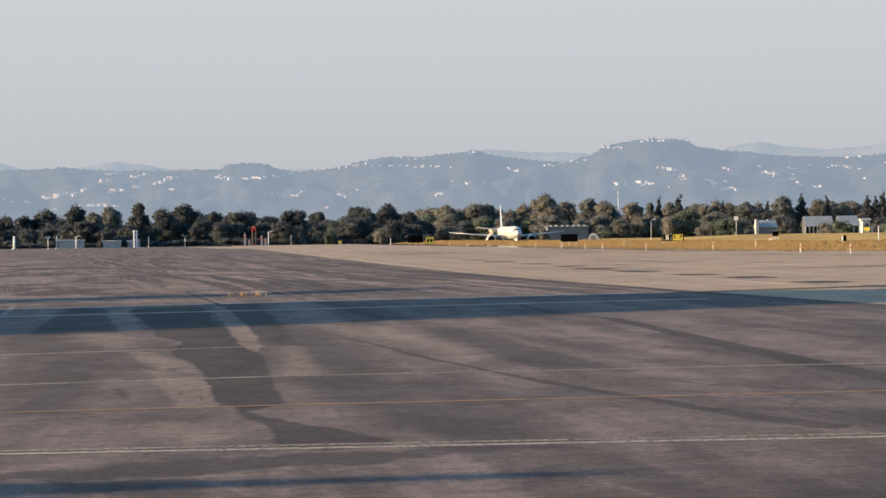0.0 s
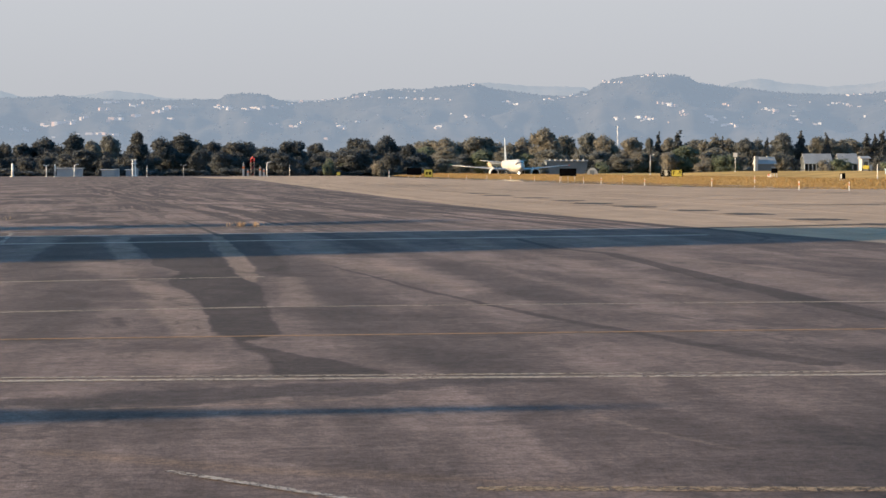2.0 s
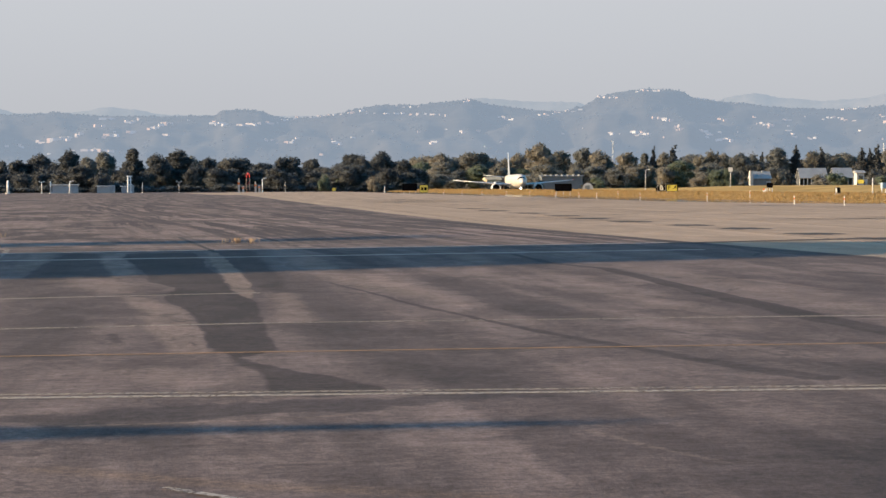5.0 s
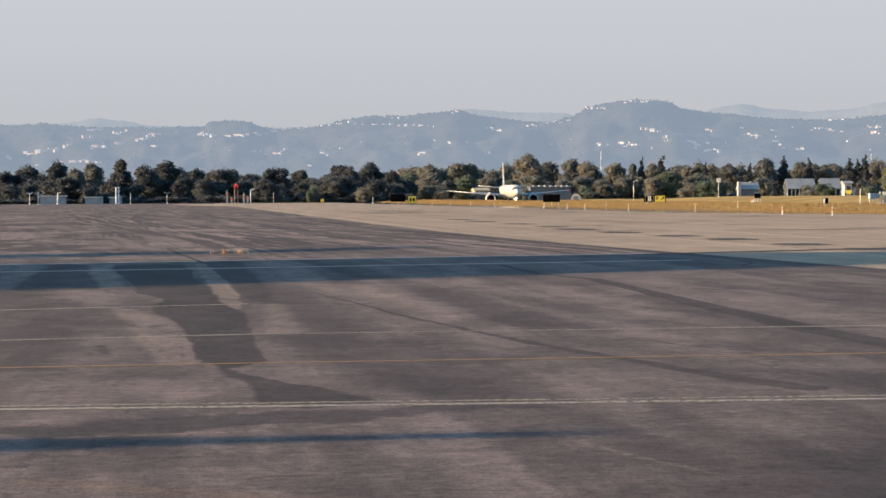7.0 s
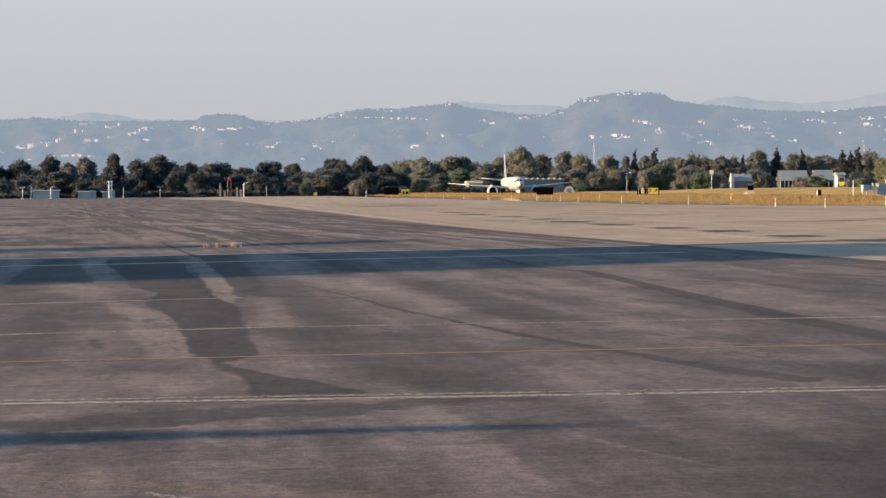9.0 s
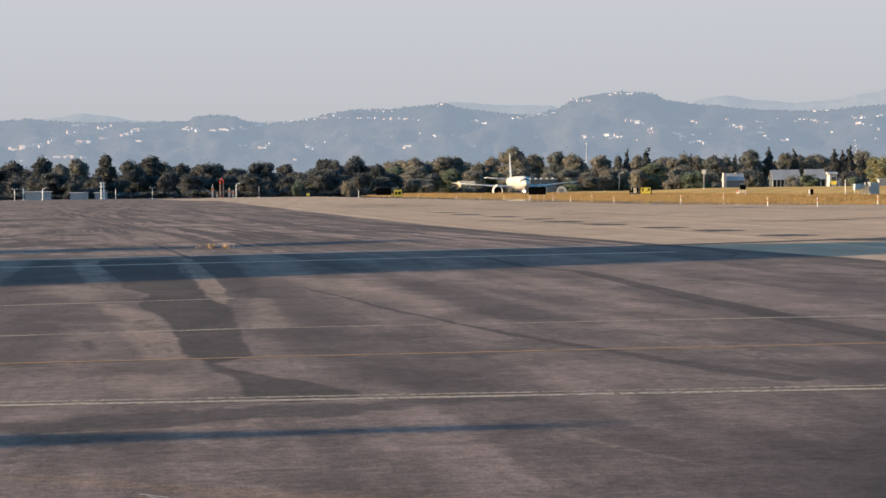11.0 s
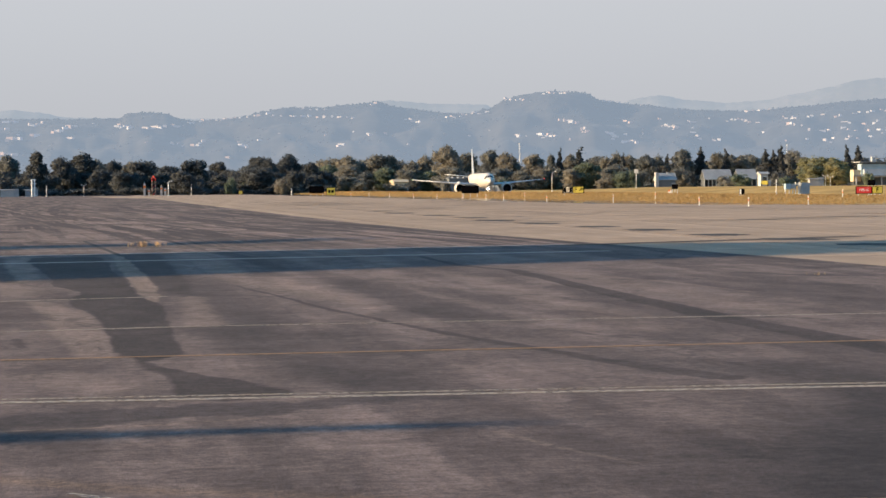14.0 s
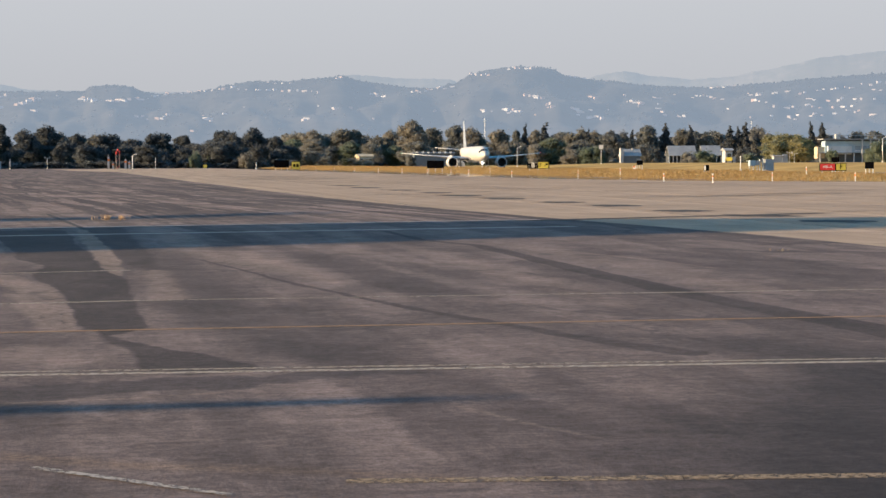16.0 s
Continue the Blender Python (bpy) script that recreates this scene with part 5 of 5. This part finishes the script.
for x in (-1.4, -0.9, -0.45, -0.1, 0.25, 0.6, 1.4):
    part("leg", box(x - 0.035, x + 0.035, -0.05, 0.05, -0.15, 0.73 if x < 0.5 else 0.16), WHITE_PAINT, rack)
for x in (-0.1, 0.25):
    part("conduit", tube((x, 0, 0.655), (x, 0, 1.55), 0.07), GALV, rack)
part("beam", box(-1.6, 0.44, 0.305, 0.38, 1.25, 1.35), GALV, rack)
truck = thing("loader", "small yellow loader beside the office", "vehicle", facing(12.38, 600, ground_at(*polar(12.38, 600))))
part("body", box(-1.0, 1.0, -1.2, 1.2, 0.5, 1.7, 0.1), YELLOW_PAINT, truck)
part("cab", box(-0.6, 0.6, -0.6, 0.8, 1.7, 2.9, 0.08), WINDOW_DARK, truck)
for x in (-0.95, 0.95):
    for y in (-0.8, 0.8):
        part("wheel", tube((x - 0.15, y, 0.5), (x + 0.15, y, 0.5), 0.5, None, 14), BLACK_PAINT, truck)

# edge markers along the pavement
stake = thing("edge_marker", "white edge marker post with an orange band", "marker", grid_pose(50.6, 100), "edge markers")
part("post", tube((0, 0, -0.05), (0, 0, 0.70), 0.040, 0.034, 8), WHITE_PAINT, stake)
part("band", tube((0, 0, 0.44), (0, 0, 0.58), 0.045, None, 8), ORANGE_PAINT, stake)
part("cap", tube((0, 0, 0.70), (0, 0, 0.76), 0.043, 0.025, 8), WHITE_PAINT, stake)
for b, u in [(0.20, 50), (0.74, 50.5), (1.34, 51), (2.05, 51), (2.75, 51), (3.5, 51), (4.2, 52), (4.72, 52), (6.0, 49.5), (7.96, 60),
             (10.48, 50), (11.91, 51.5), (13.63, 61), (16.0, 68), (5.35, 63), (9.2, 65), (14.61, 72)]:
    d = u / math.sin(radians(b + GRID))
    x, y = polar(b, d)
    copy_thing(stake, pose(x, y, max(0.0, ground_at(x, y)), 0, 0, b * 40))
stake.matrix_basis = grid_pose(50.6, 700)

# dry grass
WITHERED = foliage("withered_weed", (0.30, 0.20, 0.12), (0.46, 0.34, 0.22))
STRAW = foliage("dry_straw", (0.37, 0.235, 0.085), (0.56, 0.36, 0.135))
rng = random.Random(9)
verts, faces = [], []


def tuft(x, y, z, h, w):
    for i in range(2):
        a = rng.uniform(0, 3.14)
        dx, dy = math.cos(a) * w, math.sin(a) * w
        k = len(verts)
        lx, ly = rng.uniform(-0.4, 0.4) * h, rng.uniform(-0.4, 0.4) * h
        verts.extend([(x - dx, y - dy, z), (x + dx, y + dy, z), (x + dx * 0.4 + lx, y + dy * 0.4 + ly, z + h),
                      (x - dx * 0.5 + lx, y - dy * 0.5 + ly, z + h * rng.uniform(0.6, 1.0))])
        faces.append((k, k + 1, k + 2, k + 3))


for i in range(60000):
    v = 128 + 490 * rng.random() ** 1.4
    u = edge_u(v) + 0.3 + 21 * rng.random() ** 1.3 if v > 165 else edge_u(v) + 0.3 + 30 * rng.random()
    if v < 160 and u < 83:
        u += rng.random() * 6
    dense = noise.noise(Vector((u * 0.12, v * 0.03, 1.0)))
    h = rng.uniform(0.05, 0.14) * (1.0 + 0.9 * max(0.0, dense)) * (1.5 if rng.random() < 0.06 else 1.0)
    tuft(u, v, rise(u, v) - 0.02, h, rng.uniform(0.03, 0.09))
for i in range(5000):
    v = 128 + 300 * rng.random() ** 1.5
    u = edge_u(v) + 0.4 + 14 * rng.random()
    if noise.noise(Vector((u * 0.10, v * 0.06, 4.0))) > 0.22:
        tuft(u, v, rise(u, v) - 0.02, rng.uniform(0.18, 0.42), rng.uniform(0.03, 0.07))
tagged(put("dry_grass", mesh("dry_grass", verts, faces), STRAW, at=grid_pose(0, 0)), "golden dry grass of the infield", "grass", kind="stuff")

for u, v, n in [(1.18, 58.4, 40), (1.62, 58.2, 34), (0.85, 58.3, 8), (13.3, 34.6, 14), (-6.6, 67.5, 10)]:
    verts, faces = [], []
    for i in range(n):
        a, r = rng.uniform(0, 6.28), abs(rng.gauss(0, 0.11))
        flat = 0.35 if v < 40 else 1.0
        tuft(r * math.cos(a), r * math.sin(a), 0.0, rng.uniform(0.04, 0.20) * flat, 0.0035)
    weed = put("weed", mesh("weed", verts, faces), WITHERED, at=grid_pose(u, v, 0.004))
    tagged(weed, "dry straw-coloured weed growing from a crack", "weed", "weeds on the apron", "stuff")

# dark repair patches on the taxilane
for u, v, w, d in [(21.5, 51.8, 2.0, 2.6), (21.5, 57.9, 2.0, 2.8), (21.1, 64.3, 1.9, 3.0), (21.1, 72.9, 1.8, 3.2), (20.6, 79.7, 1.7, 3.0),
                   (20.1, 87.9, 1.8, 3.4), (19.9, 97.3, 1.8, 3.6), (20.5, 107, 2.0, 3.6), (20.4, 118, 2.0, 4.0), (20, 130, 2.2, 4.4),
                   (20.5, 143, 2.2, 5.0), (21.7, 45.5, 2.0, 2.4)]:
    w, d = w * 1.05, d * 0.95
    pts = []
    for i in range(40):
        a = i * 2 * math.pi / 40
        k = 1 + 0.55 * noise.noise(Vector((math.cos(a) * 2 + u, math.sin(a) * 2 + v, 0))) + 0.30 * noise.noise(Vector((math.cos(a) * 6 + u, math.sin(a) * 6 + v, 3)))
        pts.append((w / 2 * k * math.copysign(abs(math.cos(a)) ** 1.1, math.cos(a)), d / 2 * k * math.copysign(abs(math.sin(a)) ** 0.9, math.sin(a)), 0.006))
    patch = put("repair_patch", mesh("repair_patch", pts, [tuple(range(40))]), SEAL, at=grid_pose(u, v))
    tagged(patch, "dark tar repair patch on pale concrete", "pavement patch", "tar patches", kind="structure")

# wavy tar-filled cracks in the concrete
rng = random.Random(41)
verts, faces = [], []
for i in range(90):
    v0 = 40 + 220 * rng.random() ** 1.2
    u0 = rng.uniform(14, 46)
    length, wide = rng.uniform(2.5, 11), rng.uniform(0.04, 0.12) * (0.3 + v0 / 42)
    n = max(4, int(length * 2))
    for j in range(n + 1):
        t = j / n
        w = wide * (0.25 + math.sin(math.pi * t)) * rng.uniform(0.6, 1.2)
        v = v0 + 1.6 * noise.noise(Vector((t * 3.0, i * 7.3, 0.5))) + 0.35 * noise.noise(Vector((t * 12.0, i * 3.1, 2.5)))
        k = len(verts)
        verts += [(u0 + length * t, v - w, 0.008), (u0 + length * t, v + w, 0.008)]
        if j:
            faces.append((k - 2, k, k + 1, k - 1))
tagged(put("tar_cracks", mesh("tar_cracks", verts, faces), SEAL, at=grid_pose(0, 0)), "wavy dark tar-filled cracks in concrete", "cracks", kind="stuff")

# ---------------------------------------------------------------- unseen shade casters added beside the apron
side_hangar = thing("side_hangar", "unseen building added to shade the apron", "building", grid_pose(-60, 0))
rise_of = math.tan(radians(SUN_HEIGHT))


def upright_plate(prof, x0, x1):
    """A plate across the grid, cut to a profile of (v, z)."""
    bm = bmesh.new()
    front = [bm.verts.new((x0, v, z)) for v, z in prof]
    rear = [bm.verts.new((x1, v, z)) for v, z in prof]
    bm.faces.new(front)
    bm.faces.new(rear[::-1])
    for i in range(len(prof)):
        j = (i + 1) % len(prof)
        bm.faces.new((front[i], front[j], rear[j], rear[i]))
    return bm


# added out of view; profiles cut to shape the shadow bands on the apron
part("body", upright_plate([(v, z * rise_of) for v, z in [(34.2, -0.4), (49.8, -0.4), (49.8, 87), (34.2, 50.5)]], -0.3, -26), GREY_WALL, side_hangar)
part("facade", upright_plate([(v, z * rise_of) for v, z in [(34.2, -0.4), (49.8, -0.4), (49.8, 50), (51.1, 55), (52.8, 62), (55.3, 73), (55.6, 97), (52.6, 95),
                                                            (34.2, 51)]], 0, -0.3), GREY_WALL, side_hangar)
part("door", box(0.01, 0.12, 37, 50, 0, 7.5), METAL_ROOF, side_hangar)
part("boom", upright_plate([(v, z * rise_of) for v, z in [(49.8, 30), (49.8, 44), (56.6, 57.3), (59.7, 63.7), (61.5, 67.3), (63.8, 69.6), (66.6, 71.5),
                                                          (65.8, 69.7), (64.2, 67.3), (62.0, 63.6), (60.3, 57), (56, 42)]], -2, -3), GREY_WALL, side_hangar)
# unseen, added only to cast the narrow tapering shadow close by
marquee = thing("marquee", "unseen peaked canopy on a mast, added for its shadow", "canopy", grid_pose(-30, 13.56))
bm = bmesh.new()
tube((0, 0, 25 * rise_of), (0, 0, 30.5 * rise_of), 0.95, 0.15, 16, bm)
part("canopy", bm, WHITE_PAINT, marquee)
part("mast", tube((0, 0, -0.05), (0, 0, 32.9 * rise_of), 0.21, 0.17, 12), GALV, marquee)

# ---------------------------------------------------------------- airliner
FUSE = worn("airliner_white", (0.53, 0.50, 0.45), 0.35, coarse=0.25, fine=2.5, amount=0.10)
WING = worn("wing_grey", (0.52, 0.54, 0.56), 0.4, 0.1, coarse=0.4, fine=3.0, amount=0.15)
LIP = worn("bare_metal", (0.55, 0.55, 0.55), 0.5, 0.6, coarse=0.6, fine=5.0, amount=0.1)
DUCT = worn("engine_dark", (0.012, 0.012, 0.013), 0.6, 0.0, coarse=1.0, fine=6.0, amount=0.3)
TYRE = worn("tyre", (0.02, 0.02, 0.02), 0.8, coarse=2.0, fine=10.0)
FIN = worn("fin_paint", (0.30, 0.35, 0.42), 0.35, coarse=0.25, fine=2.5, amount=0.12)
LAMP = glow("landing_light", (1.0, 0.93, 0.80), 4.0)
RED_LAMP = glow("red_lamp", (1.0, 0.05, 0.02), 1.2)
GREEN_LAMP = glow("green_lamp", (0.1, 0.6, 0.3), 0.05)

airliner = thing("airliner", "white twin-engined airliner rolling on the runway", "airplane", pose(24, 637, 0))
HULL = [(1.5, 0.06, 0.06, 3.92), (1.32, 0.36, 0.33, 3.94), (0.9, 0.68, 0.64, 3.98), (0.2, 1.02, 1.0, 4.06), (-0.8, 1.32, 1.36, 4.17),
        (-2.2, 1.60, 1.70, 4.27), (-4.0, 1.80, 1.92, 4.33), (-6.0, 1.88, 2.0, 4.35), (-30, 1.88, 2.0, 4.35), (-34, 1.78, 1.82, 4.53),
        (-38, 1.42, 1.42, 4.88), (-42, 0.88, 0.88, 5.3), (-45, 0.36, 0.4, 5.65), (-45.8, 0.12, 0.14, 5.7)]


def hull(x, a, out=0.0):
    """A point of the fuselage skin; a runs from the top, in degrees, to the left side."""
    for (x0, w0, h0, z0), (x1, w1, h1, z1) in zip(HULL, HULL[1:]):
        if x >= x1:
            break
    t = (x0 - x) / (x0 - x1)
    w, h, z = w0 + (w1 - w0) * t + out, h0 + (h1 - h0) * t + out, z0 + (z1 - z0) * t
    return (x, w * math.sin(radians(a)), z + h * math.cos(radians(a)))


xs = [s[0] for s in HULL] + [-10, -15, -20, -25]
rings = [[hull(x, j * 10) for j in range(36)] for x in sorted(xs, reverse=True)]
put("fuselage", mesh("fuselage", *loft(rings), True), FUSE, airliner)
for a0, a1 in [(4, 27), (29, 50), (52, 72), (-27, -4), (-50, -29), (-72, -52)]:
    front, back = 0.35 - abs(a0 + a1) * 0.007, -0.75 - abs(a0 + a1) * 0.007
    v = [hull(front + (back - front) * i / 3, a0 + (a1 - a0) * j / 4, 0.025) for i in range(4) for j in range(5)]
    f = [(i * 5 + j, i * 5 + j + 1, i * 5 + j + 6, i * 5 + j + 5) for i in range(3) for j in range(4)]
    put("cockpit_window", mesh("cockpit_window", v, f), WINDOW_DARK, airliner)


def foil(points, thick, name, material, parent, upright=False):
    """A lifting surface through (leading edge x, span y, z, chord)."""
    shape = [(0, 0), (0.04, 0.5), (0.15, 0.9), (0.35, 1.0), (0.65, 0.62), (1.0, 0.04), (0.65, -0.45), (0.35, -0.7), (0.15, -0.65), (0.04, -0.4)]
    rings = []
    for x, y, z, c in points:
        ring = []
        for s, t in shape:
            h = t * c * thick / 2
            ring.append((x - s * c, y + h, z) if upright else (x - s * c, y, z + h))
        rings.append(ring)
    return put(name, mesh(name, *loft(rings), True), material, parent)


for s in (1, -1):
    wing = foil([(-14.6, s * 1.5, 3.1, 9.0), (-18.0, s * 6.6, 3.45, 5.8), (-21.6, s * 12.8, 4.0, 3.7), (-25.0, s * 18.9, 4.62, 1.75),
                 (-25.4, s * 19.0, 4.65, 1.1)], 0.12, "wing", WING, airliner)
    rib = bmesh.new()
    tube((-15.0, s * 2.2, 3.18), (-18.05, s * 6.6, 3.46), 0.14, 0.12, 8, rib)
    tube((-18.05, s * 6.6, 3.46), (-25.05, s * 18.8, 4.62), 0.12, 0.05, 8, rib)
    part("slat", rib, LIP, wing, "bare metal leading edge", smooth=True)
    for y in (5.0, 9.2, 12.4):
        k = (y - 1.5) / 17.4
        part("flap_fairing", tube((-21.4 - k * 4, s * y, 3.05 + k * 1.5), (-24.2 - k * 4.5, s * y, 3.0 + k * 1.5), 0.24, 0.05, 8), WING, wing)
    part("tip_light", box(-25.5, -25.2, s * 19.0 - 0.09, s * 19.0 + 0.09, 4.6, 4.76, 0.03), RED_LAMP if s > 0 else GREEN_LAMP, wing)
    foil([(-39.6, s * 0.5, 5.5, 5.0), (-43.6, s * 7.6, 6.25, 1.9)], 0.10, "tailplane", WING, airliner)
    eng = new("engine")
    eng.parent, eng.matrix_basis = airliner, pose(-13.4, s * 6.55, 2.15) @ Matrix.Diagonal((1.06, 1.07, 1.07, 1))
    prof = [(0.0, 1.12), (0.08, 1.24), (-0.5, 1.36), (-2.2, 1.42), (-4.2, 1.2), (-5.2, 0.92)]
    ring = [[(x if i else 0.0, r * math.sin(j * math.pi / 12), r * math.cos(j * math.pi / 12)) for j in range(24)] for i, (x, r) in enumerate(prof)]
    put("cowling", mesh("cowling", *loft(ring, False), True), FUSE, eng)
    lip = [[(0.12 * math.sin(k * math.pi / 4) + 0.02, (1.16 + 0.10 * math.cos(k * math.pi / 4)) * math.sin(j * math.pi / 12),
             (1.16 + 0.10 * math.cos(k * math.pi / 4)) * math.cos(j * math.pi / 12)) for j in range(24)] for k in range(9)]
    put("intake_lip", mesh("intake_lip", *loft(lip, False), True), LIP, eng)
    duct = [[(x, r * math.sin(j * math.pi / 12), r * math.cos(j * math.pi / 12)) for j in range(24)] for x, r in [(0.0, 1.09), (-0.5, 1.03), (-1.1, 1.02), (-1.12, 0.1)]]
    put("duct", mesh("duct", *loft(duct, False)), DUCT, eng)
    part("spinner", tube((-1.1, 0, 0), (-0.65, 0, 0), 0.30, 0.02, 16), DUCT, eng)
    fan = bmesh.new()
    for j in range(22):
        m = Matrix.Rotation(j * 2 * math.pi / 22, 4, "X") @ Matrix.Translation((-1.02, 0, 0.66)) @ Matrix.Rotation(0.6, 4, "Z")
        bmesh.ops.create_cube(fan, size=1.0, matrix=m @ Matrix.Diagonal((0.02, 0.2, 0.66, 1)))
    part("fan", fan, DUCT, eng)
    part("nozzle", tube((-5.1, 0, 0), (-6.2, 0, 0), 0.75, 0.5, 20), DUCT, eng)
    part("pylon", box(-6.0, -1.2, -0.16, 0.16, 1.2, 1.75, 0.05), WING, eng)
    gear = new("main_gear")
    gear.parent, gear.matrix_basis = airliner, pose(-22.5, s * 3.66, 0)
    part("strut", tube((0, 0, 0.5), (0, -s * 0.5, 3.2), 0.17), GALV, gear)
    part("beam", box(-0.62, 0.62, -0.09, 0.09, 0.44, 0.60), GALV, gear)
    for x in (-0.57, 0.57):
        for y in (-0.43, 0.43):
            part("wheel", tube((x, y - 0.16, 0.5), (x, y + 0.16, 0.5), 0.5, None, 18), TYRE, gear)
    part("gear_door", box(-0.8, 0.8, s * 0.55, s * 0.6, 1.2, 2.9), FUSE, gear)
foil([(-34.6, 0, 6.0, 7.2), (-36.0, 0, 7.4, 5.6), (-39.4, 0, 13.2, 2.4), (-39.8, 0, 13.6, 1.8)], 0.06, "tail_fin", FIN, airliner, True)
gear = new("nose_gear")
gear.parent, gear.matrix_basis = airliner, pose(-4.4, 0, 0)
part("strut", tube((0, 0, 0.4), (-0.2, 0, 2.7), 0.12), GALV, gear)
for y in (-0.24, 0.24):
    part("wheel", tube((0, y - 0.12, 0.4), (0, y + 0.12, 0.4), 0.4, None, 18), TYRE, gear)
    part("gear_door", box(-0.9, 0.7, y * 2.2 - 0.02, y * 2.2 + 0.02, 1.75, 2.5), FUSE, gear)
part("landing_light", tube((0.22, 0, 1.9), (0.30, 0, 1.9), 0.30, 0.26, 16), LAMP, gear)
part("belly_fairing", box(-25.5, -14.0, -1.9, 1.9, 2.1, 3.6, 0.6), FUSE, airliner)

# ---------------------------------------------------------------- concrete slabs of the taxilane
side = 6.1
bm = bmesh.new()
for v in bmesh.ops.create_cube(bm, size=1.0)["verts"]:
    v.co = Vector((v.co.x * (side - 0.10), v.co.y * (side - 0.10), -0.05 if v.co.z < 0 else 0.0))
one = bpy.data.meshes.new("slab")
bm.to_mesh(one)
bm.free()
one.materials.append(CONCRETE)
rng = random.Random(3)
verts, faces = [], []
for i in range(7):
    for j in range(106):
        u, v = 10.1 + side * (i + 0.5) - 2.6, -5 + side * (j + 0.5)
        if u + side / 2 > 50.6:
            continue
        z = rng.uniform(-0.003, 0.0)
        if 3 <= j < 36 and i > 0:
            put("slab", one, None, taxilane, at=pose(u, v, z))
        else:
            k, h = len(verts), side / 2 - 0.05
            verts += [(u - h, v - h, z), (u + h, v - h, z), (u + h, v + h, z), (u - h, v + h, z)]
            faces.append((k, k + 1, k + 2, k + 3))
tagged(put("far_slabs", mesh("far_slabs", verts, faces), CONCRETE, taxilane), "pale concrete slabs far along the taxilane", kind="stuff")

# seconds, bearing and distance of the airliner's cockpit
ROLL = [(0.0, 2.165, 605.6), (1.0, 2.225, 600.2), (2.0, 2.282, 595.6), (3.0, 2.34, 591.3), (4.0, 2.403, 587.3), (5.0, 2.475, 583.5),
        (6.0, 2.561, 579.6), (7.0, 2.665, 575.4), (8.0, 2.791, 570.9), (9.0, 2.944, 565.7), (10.0, 3.127, 559.7), (11.0, 3.347, 552.9),
        (12.0, 3.607, 544.8), (13.0, 3.911, 535.5), (14.0, 4.265, 524.7), (15.0, 4.673, 512.1), (16.0, 5.14, 497.8)]
ASPECT = [8.1, 7.8, 7.4, 7.1, 6.8, 6.5, 6.4, 6.4, 6.6, 6.7, 6.8, 6.9, 6.9, 7.0, 7.4, 7.8, 8.2]   # its heading off the line of sight, by the second


def motions():
    rows = []
    for t, b, d in ROLL:
        x, y = polar(b + 0.06, d)
        rows.append((t, pose(x, y, runway_z(d - 12), 0, 0, -90 - b + ASPECT[int(t)])))
    walk(airliner, rows)


motions()
